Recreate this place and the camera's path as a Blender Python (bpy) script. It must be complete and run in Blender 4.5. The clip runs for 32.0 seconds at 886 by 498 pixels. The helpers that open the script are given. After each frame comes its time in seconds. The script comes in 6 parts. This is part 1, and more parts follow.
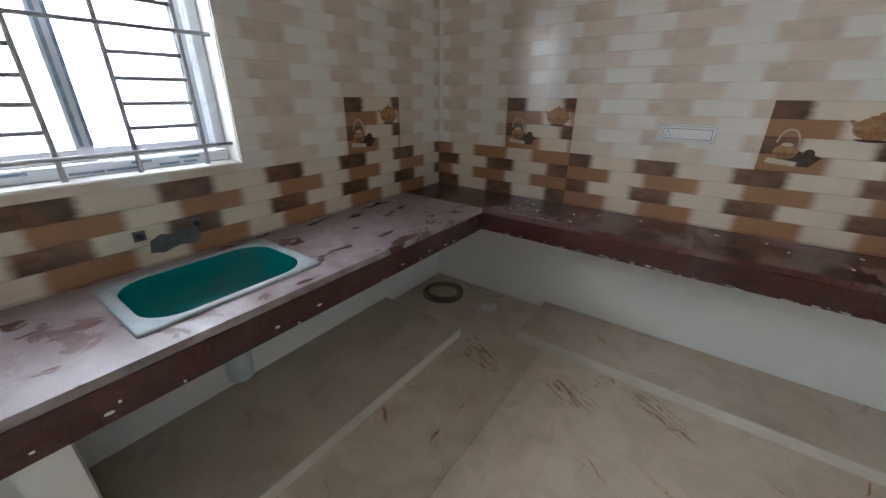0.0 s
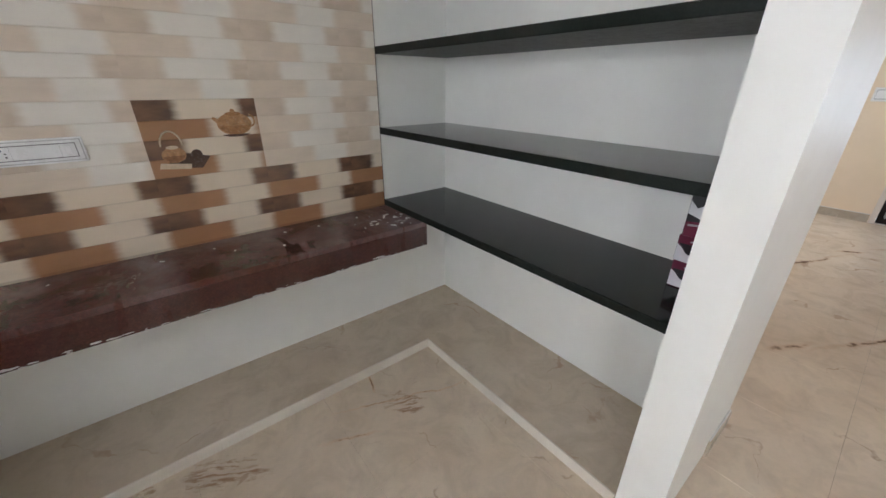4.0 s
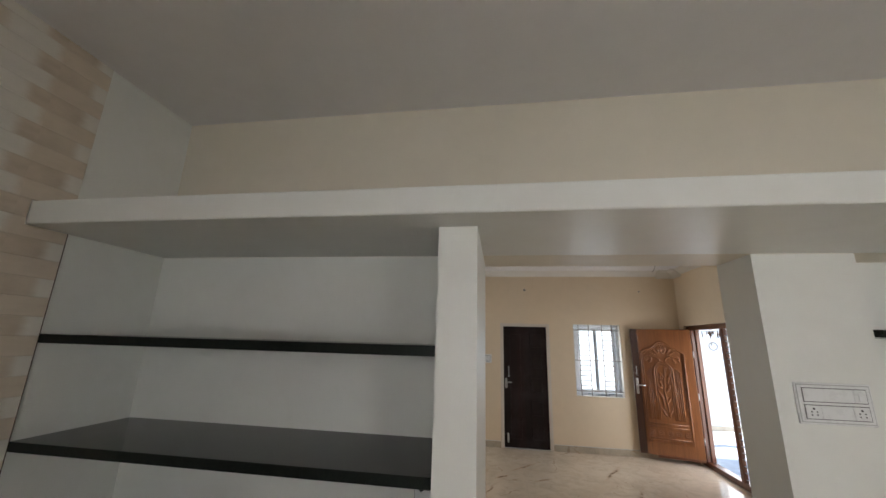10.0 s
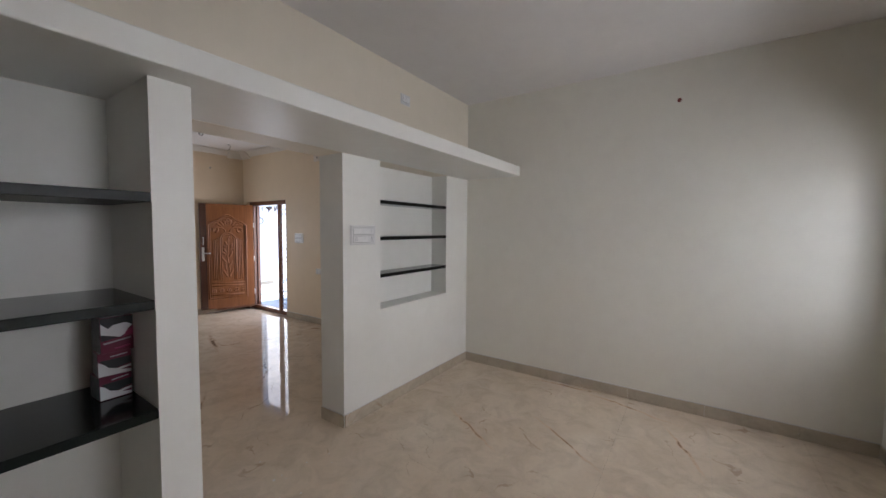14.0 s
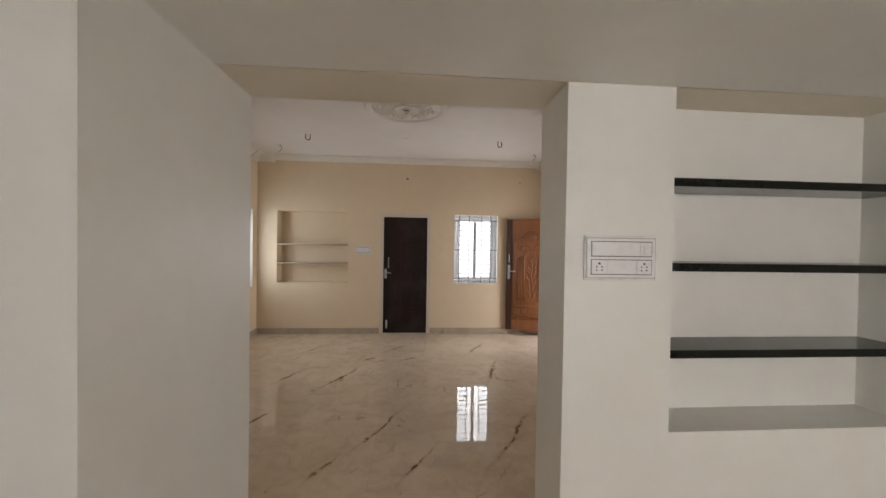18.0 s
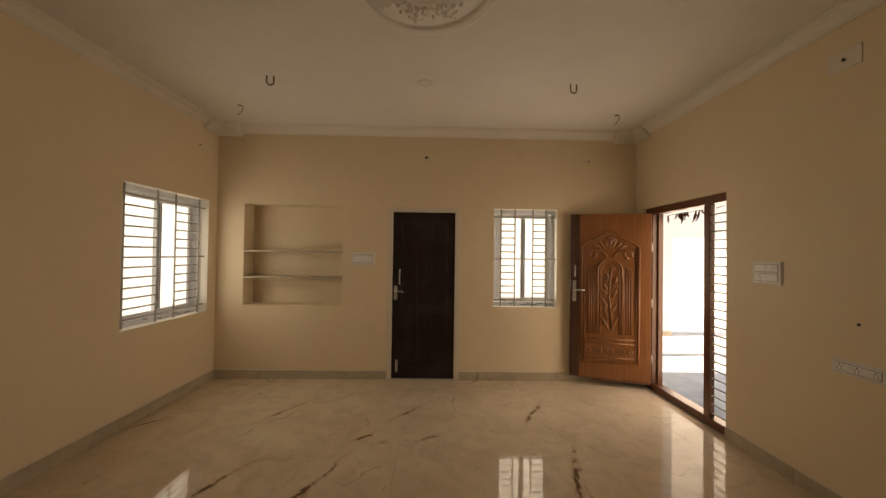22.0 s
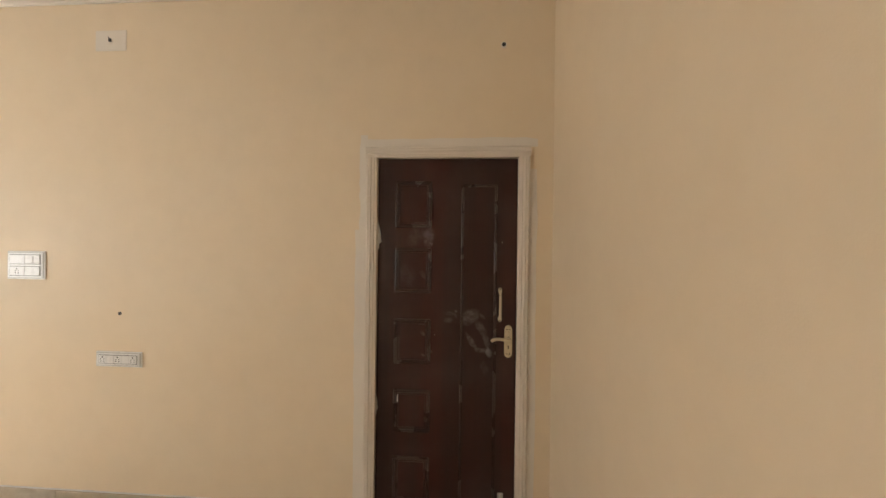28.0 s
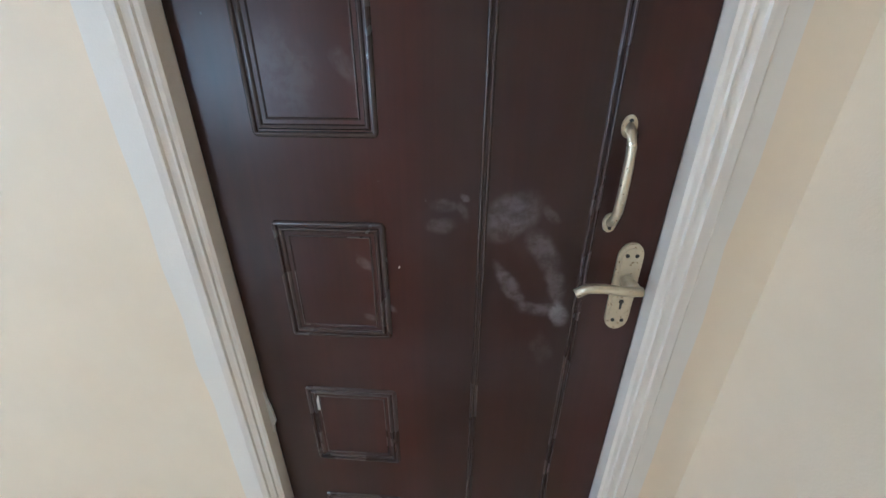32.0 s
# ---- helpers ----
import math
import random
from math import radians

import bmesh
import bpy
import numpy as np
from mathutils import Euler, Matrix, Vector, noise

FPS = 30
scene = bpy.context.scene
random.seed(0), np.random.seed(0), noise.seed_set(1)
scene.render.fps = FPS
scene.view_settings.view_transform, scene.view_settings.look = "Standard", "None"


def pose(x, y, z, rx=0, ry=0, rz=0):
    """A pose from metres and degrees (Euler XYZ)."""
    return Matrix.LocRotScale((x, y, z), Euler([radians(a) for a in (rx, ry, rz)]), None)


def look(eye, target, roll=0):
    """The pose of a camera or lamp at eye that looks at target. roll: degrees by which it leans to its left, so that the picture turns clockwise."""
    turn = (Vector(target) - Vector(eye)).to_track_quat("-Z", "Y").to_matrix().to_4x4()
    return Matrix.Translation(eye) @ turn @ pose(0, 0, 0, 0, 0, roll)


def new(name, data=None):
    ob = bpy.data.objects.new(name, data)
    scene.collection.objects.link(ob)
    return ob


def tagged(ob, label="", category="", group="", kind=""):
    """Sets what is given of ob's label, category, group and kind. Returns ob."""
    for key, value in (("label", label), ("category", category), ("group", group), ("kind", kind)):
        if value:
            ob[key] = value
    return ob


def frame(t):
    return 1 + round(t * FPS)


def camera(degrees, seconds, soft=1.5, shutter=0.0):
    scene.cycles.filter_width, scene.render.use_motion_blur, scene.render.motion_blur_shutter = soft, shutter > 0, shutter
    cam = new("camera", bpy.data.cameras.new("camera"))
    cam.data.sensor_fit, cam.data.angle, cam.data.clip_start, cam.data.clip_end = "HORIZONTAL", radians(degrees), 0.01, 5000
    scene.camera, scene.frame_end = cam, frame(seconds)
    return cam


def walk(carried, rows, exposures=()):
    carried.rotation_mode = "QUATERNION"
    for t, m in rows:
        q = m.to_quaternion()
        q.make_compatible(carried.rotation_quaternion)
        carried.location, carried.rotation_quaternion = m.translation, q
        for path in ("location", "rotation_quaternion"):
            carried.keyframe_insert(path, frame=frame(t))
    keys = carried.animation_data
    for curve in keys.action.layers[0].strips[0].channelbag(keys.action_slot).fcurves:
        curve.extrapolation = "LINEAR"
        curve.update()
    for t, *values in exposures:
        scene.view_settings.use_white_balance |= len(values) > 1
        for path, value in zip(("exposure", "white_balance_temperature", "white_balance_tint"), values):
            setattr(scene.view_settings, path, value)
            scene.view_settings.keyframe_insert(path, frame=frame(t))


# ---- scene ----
cam = camera(100.7, 32.0)
PATH = [
    (0, (-0.615, -1.297, 1.512), (-2.104, -2.386, 0.737), 0.3),
    (0.5, (-0.675, -1.335, 1.535), (-2.336, -2.111, 0.737), 0.4),
    (1, (-0.784, -1.363, 1.561), (-2.548, -1.822, 0.739), 0.6),
    (1.5, (-0.909, -1.317, 1.606), (-2.704, -1.515, 0.746), 0.2),
    (2, (-0.976, -1.286, 1.6), (-2.784, -1.186, 0.752), 0.4),
    (2.5, (-1.02, -1.273, 1.591), (-2.792, -0.859, 0.76), 0.6),
    (3, (-1.041, -1.273, 1.568), (-2.722, -0.558, 0.754), 0.6),
    (3.5, (-1.028, -1.222, 1.561), (-2.591, -0.275, 0.748), 0.4),
    (4, (-0.998, -1.145, 1.561), (-2.422, -0.005, 0.741), 0.2),
    (4.5, (-0.995, -1.143, 1.534), (-2.253, 0.186, 0.726), -0.1),
    (6.5, (-1.021, -1.207, 1.659), (-2.16, 0.355, 1.148), 1.0),
    (7, (-1.007, -1.24, 1.695), (-2.166, 0.357, 1.37), 1.0),
    (7.5, (-0.997, -1.278, 1.718), (-2.163, 0.344, 1.608), 0.9),
    (8, (-0.99, -1.325, 1.746), (-2.147, 0.304, 1.841), 0.8),
    (8.5, (-0.998, -1.378, 1.781), (-2.123, 0.247, 2.086), 1.0),
    (9, (-1.002, -1.389, 1.787), (-1.975, 0.313, 2.183), 1.1),
    (9.5, (-1.013, -1.325, 1.784), (-1.684, 0.506, 2.229), 1.4),
    (10, (-1.068, -1.352, 1.77), (-1.371, 0.565, 2.251), 1.6),
    (10.5, (-1.201, -1.356, 1.774), (-0.979, 0.572, 2.258), 1.2),
    (11, (-1.315, -1.402, 1.749), (-0.675, 0.428, 2.241), 1.0),
    (11.5, (-1.432, -1.538, 1.735), (-0.405, 0.106, 2.226), 1.1),
    (12, (-1.56, -1.689, 1.712), (-0.2, -0.296, 2.167), 1.0),
    (12.5, (-1.778, -1.722, 1.661), (-0.17, -0.574, 1.971), 0.6),
    (13, (-1.882, -1.728, 1.629), (-0.198, -0.65, 1.609), 0.3),
    (13.5, (-1.906, -1.76, 1.61), (-0.214, -0.699, 1.511), 0.4),
    (15.5, (-1.294, -1.764, 1.642), (-0.177, -0.11, 1.51), 1.0),
    (16, (-1.052, -1.691, 1.634), (-0.244, 0.134, 1.504), 0.8),
    (16.5, (-0.794, -1.642, 1.632), (-0.307, 0.293, 1.502), 0.7),
    (17, (-0.64, -1.434, 1.612), (-0.405, 0.548, 1.479), 0.8),
    (17.5, (-0.543, -1.152, 1.617), (-0.362, 0.838, 1.519), 0.7),
    (18, (-0.463, -0.804, 1.6), (-0.31, 1.19, 1.57), 0.9),
    (18.5, (-0.441, -0.438, 1.577), (-0.34, 1.559, 1.582), 0.9),
    (19, (-0.44, -0.089, 1.55), (-0.372, 1.909, 1.575), 0.8),
    (19.5, (-0.436, 0.247, 1.533), (-0.386, 2.246, 1.56), 0.7),
    (20, (-0.414, 0.483, 1.54), (-0.377, 2.482, 1.567), 0.8),
    (20.5, (-0.439, 0.722, 1.538), (-0.408, 2.721, 1.564), 0.7),
    (21, (-0.453, 0.913, 1.539), (-0.433, 2.913, 1.558), 0.7),
    (21.5, (-0.47, 1.1, 1.531), (-0.447, 3.1, 1.56), 0.7),
    (22, (-0.477, 1.172, 1.535), (-0.44, 3.172, 1.564), 0.8),
    (22.5, (-0.493, 1.191, 1.539), (-0.268, 3.179, 1.568), 0.8),
    (23, (-0.534, 1.204, 1.537), (-0.014, 3.135, 1.568), 0.8),
    (23.5, (-0.569, 1.201, 1.535), (0.259, 3.022, 1.562), 0.6),
    (24, (-0.555, 1.21, 1.527), (0.579, 2.858, 1.552), 0.5),
    (24.5, (-0.502, 1.227, 1.525), (0.929, 2.625, 1.546), 0.6),
    (25, (-0.443, 1.216, 1.543), (1.232, 2.309, 1.552), 0.6),
    (25.5, (-0.405, 1.173, 1.541), (1.441, 1.943, 1.551), 0.6),
    (26, (-0.42, 1.192, 1.581), (1.53, 1.632, 1.565), 0.5),
    (26.5, (-0.472, 1.203, 1.605), (1.519, 1.393, 1.578), 0.6),
    (28.5, (0.313, 1.256, 1.553), (2.31, 1.357, 1.56), 0.6),
    (29, (0.694, 1.264, 1.553), (2.694, 1.305, 1.566), 0.4),
    (29.5, (0.998, 1.299, 1.552), (2.998, 1.332, 1.559), 0.5),
    (30, (1.22, 1.328, 1.538), (3.219, 1.363, 1.562), 0.4),
    (30.5, (1.338, 1.308, 1.506), (3.331, 1.404, 1.361), 0.3),
    (31, (1.391, 1.302, 1.478), (3.346, 1.416, 1.074), 0.3),
    (31.5, (1.411, 1.292, 1.439), (3.306, 1.443, 0.819), 0.2),
    (32, (1.42, 1.305, 1.395), (3.231, 1.429, 0.555), 0.2),
]
EXPOSURES = [
    (0, 2.16, 5700, 11), (1, 3.13, 5950, 12), (2, 3.28, 6400, 13), (3, 2.89, 6050, 13), (4, 2.45, 6050, 13), (7, 2.12, 6450, 12),
    (8, 1.70, 6450, 13), (9, 1.72, 6450, 12), (10, 1.34, 6550, 11), (11, 1.33, 6450, 12), (12, 1.33, 6250, 14), (13, 1.36, 6050, 16),
    (16, 1.12, 6500, 15), (17, 1.55, 6350, 14), (18, 1.50, 6950, 16), (19, 1.18, 7900, 19), (20, 0.81, 10800, 19), (21, 0.54, 12000, 21),
    (22, 0.78, 11700, 19), (23, 0.88, 11500, 19), (24, 1.00, 11800, 19), (25, 1.50, 10500, 15), (26, 2.05, 10150, 14), (26.5, 2.25, 10150, 14),
    (29, 3.08, 5200, 11), (30, 3.40, 4900, 9), (31, 3.69, 4850, 4), (32, 3.67, 4800, 3),
]
walk(cam, [(t, look(eye, target, roll)) for t, eye, target, roll in PATH], EXPOSURES)

# ---- light ----
world = bpy.data.worlds.new("daylight")
scene.world = world
world.use_nodes = True
wn = world.node_tree.nodes
sky = wn.new("ShaderNodeTexSky")
sky.sky_type, sky.sun_disc = "NISHITA", False
sky.sun_elevation, sky.sun_rotation = radians(50), radians(270)
wn["Background"].inputs["Strength"].default_value = 0.15
world.node_tree.links.new(sky.outputs["Color"], wn["Background"].inputs["Color"])
sun = new("sun", bpy.data.lights.new("sun", "SUN"))
sun.data.energy, sun.data.angle, sun.data.color = 5.0, radians(0.5), (1.0, 0.985, 0.955)
sun.matrix_world = look((0, 0, 0), (math.cos(radians(50)), 0.06, -math.sin(radians(50))))


def window_light(name, x, y, z, wide, high, turn, watts, tone=(0.93, 0.97, 1.0), tip=90):
    """Sky light that enters by an opening."""
    lamp = new(name, bpy.data.lights.new(name, "AREA"))
    lamp.data.shape, lamp.data.size, lamp.data.size_y = "RECTANGLE", wide, high
    lamp.data.energy, lamp.data.color = watts, tone
    lamp.matrix_world = pose(x, y, z, tip, 0, turn)
    return lamp


# ---- materials ----
def stuff_of(name, color, rough=0.6, metal=0.0, spec=0.5):
    m = bpy.data.materials.new(name)
    m.use_nodes = True
    b = m.node_tree.nodes["Principled BSDF"]
    b.inputs["Base Color"].default_value = (*color, 1)
    b.inputs["Roughness"].default_value = rough
    b.inputs["Metallic"].default_value = metal
    b.inputs["Specular IOR Level"].default_value = spec
    return m, m.node_tree.nodes, m.node_tree.links, b


def coords(nodes, links, scale=(1, 1, 1), local=True):
    if local:
        src = nodes.new("ShaderNodeTexCoord").outputs["Object"]
    else:
        src = nodes.new("ShaderNodeNewGeometry").outputs["Position"]
    mp = nodes.new("ShaderNodeMapping")
    mp.inputs["Scale"].default_value = scale
    links.new(src, mp.inputs["Vector"])
    return mp.outputs["Vector"]


def cloud(nodes, links, vec, scale, detail=4, rough=0.55, warp=0.0):
    n = nodes.new("ShaderNodeTexNoise")
    n.inputs["Scale"].default_value = scale
    n.inputs["Detail"].default_value = detail
    n.inputs["Roughness"].default_value = rough
    n.inputs["Distortion"].default_value = warp
    links.new(vec, n.inputs["Vector"])
    return n.outputs["Fac"]


def ramp(nodes, links, fac, stops, smooth=False):
    r = nodes.new("ShaderNodeValToRGB")
    e = r.color_ramp.elements
    while len(e) < len(stops):
        e.new(0.5)
    for k, (p, c) in zip(e, stops):
        k.position = p
        k.color = (*c, 1) if len(c) == 3 else c
    if smooth:
        r.color_ramp.interpolation = "EASE"
    links.new(fac, r.inputs["Fac"])
    return r.outputs["Color"]


def grey(p0, v0, p1, v1):
    return [(p0, (v0,) * 3), (p1, (v1,) * 3)]


def blend(nodes, links, fac, a, b, mode="MIX"):
    mx = nodes.new("ShaderNodeMix")
    mx.data_type, mx.blend_type = "RGBA", mode
    for k, v in ((0, fac), (6, a), (7, b)):
        if isinstance(v, (int, float)):
            mx.inputs[k].default_value = v
        elif isinstance(v, tuple):
            mx.inputs[k].default_value = (*v, 1)
        else:
            links.new(v, mx.inputs[k])
    return mx.outputs[2]


def calc(nodes, links, op, a, b=0.0, c=0.0):
    n = nodes.new("ShaderNodeMath")
    n.operation = op
    for k, v in enumerate((a, b, c)):
        if isinstance(v, (int, float)):
            n.inputs[k].default_value = v
        else:
            links.new(v, n.inputs[k])
    return n.outputs[0]


def bumped(nodes, links, b, height, strength, distance=0.01):
    n = nodes.new("ShaderNodeBump")
    n.inputs["Strength"].default_value, n.inputs["Distance"].default_value = strength, distance
    links.new(height, n.inputs["Height"])
    links.new(n.outputs["Normal"], b.inputs["Normal"])


def plaster(name, color, patch, rough=0.55):
    """Painted plaster: roller marks, faint patches and trowel waves."""
    m, n, l, b = stuff_of(name, color, rough)
    v = coords(n, l, local=False)
    big = ramp(n, l, cloud(n, l, v, 1.1, 5, 0.6), grey(0.35, 0, 0.7, 1))
    mid = ramp(n, l, cloud(n, l, v, 7, 4, 0.6), grey(0.4, 0, 0.75, 1))
    col = blend(n, l, big, color, patch)
    col = blend(n, l, calc(n, l, "MULTIPLY", mid, 0.35), col, tuple(0.93 * c for c in patch))
    l.new(col, b.inputs["Base Color"])
    bumped(n, l, b, calc(n, l, "ADD", cloud(n, l, v, 260, 3), calc(n, l, "MULTIPLY", cloud(n, l, v, 9, 3), 2.5)), 0.10, 0.004)
    return m


WHITE = plaster("kitchen_paint", (0.81, 0.805, 0.755), (0.785, 0.77, 0.715), 0.42)
IVORY = plaster("dining_wall_paint", (0.81, 0.785, 0.70), (0.785, 0.75, 0.665), 0.42)
CREAM = plaster("hall_paint", (0.79, 0.65, 0.475), (0.765, 0.625, 0.45))
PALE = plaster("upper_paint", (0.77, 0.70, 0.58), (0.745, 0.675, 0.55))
PORCHPAINT = plaster("porch_paint", (0.84, 0.86, 0.87), (0.82, 0.84, 0.85), 0.6)
CEIL = plaster("ceiling_paint", (0.79, 0.76, 0.73), (0.76, 0.725, 0.70), 0.7)
CORNICE = plaster("cornice_paint", (0.78, 0.74, 0.67), (0.75, 0.70, 0.63), 0.6)
CASINGPAINT = plaster("frame_primer", (0.72, 0.64, 0.55), (0.665, 0.59, 0.51), 0.45)
TRIM = plaster("moulding_paint", (0.83, 0.80, 0.77), (0.79, 0.76, 0.72), 0.5)
PRIMER = plaster("primer_white", (0.765, 0.695, 0.61), (0.73, 0.665, 0.585), 0.5)
REVEAL = plaster("reveal_paint", (0.80, 0.77, 0.71), (0.77, 0.74, 0.68), 0.5)


def stroke_mask(n, l, vec, strokes, reach=0.72, girth=1.05):
    """Long printed marks from (x, y) to (x, y) with a half width, 1 along the middle and fading to 0."""
    out = None
    for x0, y0, x1, y1, half in strokes:
        mp = n.new("ShaderNodeMapping")
        mp.vector_type = "TEXTURE"
        mp.inputs["Location"].default_value = ((x0 + x1) / 2, (y0 + y1) / 2, 0)
        mp.inputs["Rotation"].default_value = (0, 0, math.atan2(y1 - y0, x1 - x0))
        mp.inputs["Scale"].default_value = (reach * math.hypot(x1 - x0, y1 - y0), girth * half, 1.0)
        l.new(vec, mp.inputs["Vector"])
        g = n.new("ShaderNodeTexGradient")
        g.gradient_type = "SPHERICAL"
        l.new(mp.outputs["Vector"], g.inputs["Vector"])
        out = g.outputs["Fac"] if out is None else calc(n, l, "MAXIMUM", out, g.outputs["Fac"])
    return out


def warped(n, l, vec, scale, amount):
    """The place pushed about by noise, for ragged outlines."""
    t = n.new("ShaderNodeTexNoise")
    t.inputs["Scale"].default_value, t.inputs["Detail"].default_value = scale, 5
    t.inputs["Roughness"].default_value = 0.6
    l.new(vec, t.inputs["Vector"])
    v = n.new("ShaderNodeVectorMath")
    v.operation = "MULTIPLY_ADD"
    v.inputs[1].default_value = (amount, amount, 0)
    l.new(t.outputs["Color"], v.inputs[0])
    back = n.new("ShaderNodeVectorMath")
    back.operation = "ADD"
    back.inputs[1].default_value = (-amount / 2, -amount / 2, 0)
    l.new(vec, back.inputs[0])
    l.new(back.outputs[0], v.inputs[2])
    return v.outputs[0]


HALL_VEINS = ((-1.474, 3.241, -1.144, 3.96, 0.05), (-2.02, 3.43, -1.76, 3.954, 0.05), (0.36, 4.52, 0.62, 4.985, 0.06), (0.40, 3.36, 0.665, 4.15, 0.065),
              (-0.874, 4.575, -0.574, 4.956, 0.06), (-0.60, 4.2, -0.40, 4.33, 0.05), (-1.135, 4.2, -0.98, 4.35, 0.05), (-2.05, 4.57, -1.787, 4.98, 0.04),
              (-0.904, 2.061, -0.571, 2.692, 0.045), (-0.532, 1.661, -0.30, 2.048, 0.045), (0.112, 1.766, 0.643, 2.595, 0.05), (-1.166, 1.694, -1.024, 1.954, 0.06),
              (-1.911, 2.50, -1.80, 2.70, 0.05), (-3.14, 4.36, -2.93, 4.607, 0.05))
KITCHEN_VEINS = ((-2.04, -1.251, -1.86, -0.97, 0.04), (-1.63, -2.45, -1.523, -2.318, 0.035), (-1.775, -2.06, -1.929, -2.066, 0.025), (-1.575, -2.076, -1.687, -2.081, 0.025),
                 (-2.28, -0.80, -2.19, -0.63, 0.025), (-1.97, -1.48, -1.83, -1.33, 0.02), (-2.546, -0.456, -2.45, -0.475, 0.02), (-2.40, -0.62, -2.20, -0.10, 0.018))
DINING_VEINS = ((1.089, -0.769, 0.787, -1.188, 0.03), (0.813, -0.117, 0.578, -0.505, 0.03), (1.85, -1.05, 1.75, -1.55, 0.03), (1.92, -0.45, 1.95, -0.95, 0.03), (1.519, -1.67, 1.141, -1.842, 0.03), (1.45, 2.49, 1.95, 2.65, 0.04))
RUST_BLOTS = ((-2.36, -2.33, -2.19, -2.09, 0.085), (-2.36, -1.75, -2.22, -1.56, 0.10), (-2.49, -1.33, -2.34, -1.09, 0.085), (-2.34, -0.46, -2.19, -0.33, 0.08), (-2.60, -1.47, -2.44, -1.56, 0.035))


def marble(name, base, cloudy, vein, gloss=0.006, marks=True):
    """Polished vitrified tile: soft beige clouds, long wandering cracks, feathered brown strokes and rusty blots."""
    m, n, l, b = stuff_of(name, base, gloss)
    b.inputs["Specular IOR Level"].default_value = 0.27
    geo = coords(n, l, (1, 1, 1), local=False)
    spin = n.new("ShaderNodeMapping")
    spin.inputs["Rotation"].default_value = (0, 0, radians(-63))
    l.new(geo, spin.inputs["Vector"])
    v = spin.outputs["Vector"]
    col = blend(n, l, ramp(n, l, cloud(n, l, v, 1.9, 6, 0.58, 0.5), grey(0.32, 0, 0.70, 1)), base, cloudy)
    soft = ramp(n, l, cloud(n, l, v, 5.2, 6, 0.62, 0.9), grey(0.44, 0, 0.70, 0.60))
    col = blend(n, l, soft, col, tuple(c * 0.76 for c in base))
    speck = ramp(n, l, cloud(n, l, v, 30, 5, 0.7), grey(0.48, 0, 0.8, 0.22))
    col = blend(n, l, speck, col, tuple(c * 0.62 for c in cloudy))
    bent = warped(n, l, v, 1.3, 0.55)
    frayed = warped(n, l, bent, 9.0, 0.05)
    for stretch, scale, wide, gate_at, force, tone, seed in (((0.45, 1.0, 1), 0.75, 0.0040, 0.52, 0.62, 2.2, 11.7), ((0.5, 1.1, 1), 1.5, 0.0045, 0.55, 0.50, 2.6, 7.3),
                                                             ((0.7, 1.0, 1), 2.6, 0.0055, 0.57, 0.42, 2.8, 23.0), ((1.1, 0.6, 1), 1.9, 0.0045, 0.58, 0.38, 2.8, 3.1)):
        mp = n.new("ShaderNodeMapping")
        mp.inputs["Scale"].default_value = stretch
        mp.inputs["Location"].default_value = (seed, seed * 0.7, 0)
        l.new(frayed, mp.inputs["Vector"])
        f = cloud(n, l, mp.outputs["Vector"], scale, 2, 0.4, 0.0)
        away = calc(n, l, "ABSOLUTE", calc(n, l, "SUBTRACT", f, 0.5))
        gate = ramp(n, l, cloud(n, l, mp.outputs["Vector"], scale * 2.1, 2, 0.5), grey(gate_at, 0, gate_at + 0.16, 1))
        width = calc(n, l, "MULTIPLY", calc(n, l, "MULTIPLY", gate, wide * scale), calc(n, l, "MULTIPLY", cloud(n, l, v, 14, 3, 0.6), 2.0))
        line = n.new("ShaderNodeMapRange")
        line.inputs["From Min"].default_value, line.inputs["From Max"].default_value = 0.0, 0.003 * scale
        l.new(calc(n, l, "SUBTRACT", width, away), line.inputs["Value"])
        col = blend(n, l, calc(n, l, "MULTIPLY", line.outputs["Result"], force), col, tuple(tone * c for c in vein))
    if marks:
        grain = ramp(n, l, cloud(n, l, coords(n, l, (9, 9, 9), local=False), 1.0, 6, 0.7, 0.6), grey(0.28, 0.35, 0.58, 1.0))
        place = warped(n, l, warped(n, l, geo, 2.2, 0.16), 11.0, 0.035)
        for strokes, dark, at, force in ((HALL_VEINS, vein, 0.50, 0.85), (KITCHEN_VEINS + DINING_VEINS, tuple(1.6 * c for c in vein), 0.52, 0.70)):
            near = calc(n, l, "MULTIPLY", stroke_mask(n, l, place, strokes, 1.05, 0.72), grain)
            halo = ramp(n, l, near, grey(0.10, 0, 0.70, 0.40))
            col = blend(n, l, halo, col, tuple(4.0 * c for c in dark))
            core = ramp(n, l, near, grey(at, 0, at + 0.22, force))
            col = blend(n, l, core, col, dark)
        wild = warped(n, l, geo, 11.0, 0.22)
        near = stroke_mask(n, l, wild, RUST_BLOTS)
        brush = n.new("ShaderNodeMapping")
        brush.inputs["Rotation"].default_value = (0, 0, radians(18))
        brush.inputs["Scale"].default_value = (9, 42, 1)
        l.new(warped(n, l, v, 7.0, 0.05), brush.inputs["Vector"])
        split = ramp(n, l, cloud(n, l, brush.outputs["Vector"], 1.0, 4, 0.6, 0.3), grey(0.47, 0, 0.60, 1))
        rust = calc(n, l, "MULTIPLY", ramp(n, l, near, grey(0.06, 0, 0.36, 0.72)), split)
        col = blend(n, l, rust, col, (0.29, 0.145, 0.065))
    l.new(col, b.inputs["Base Color"])
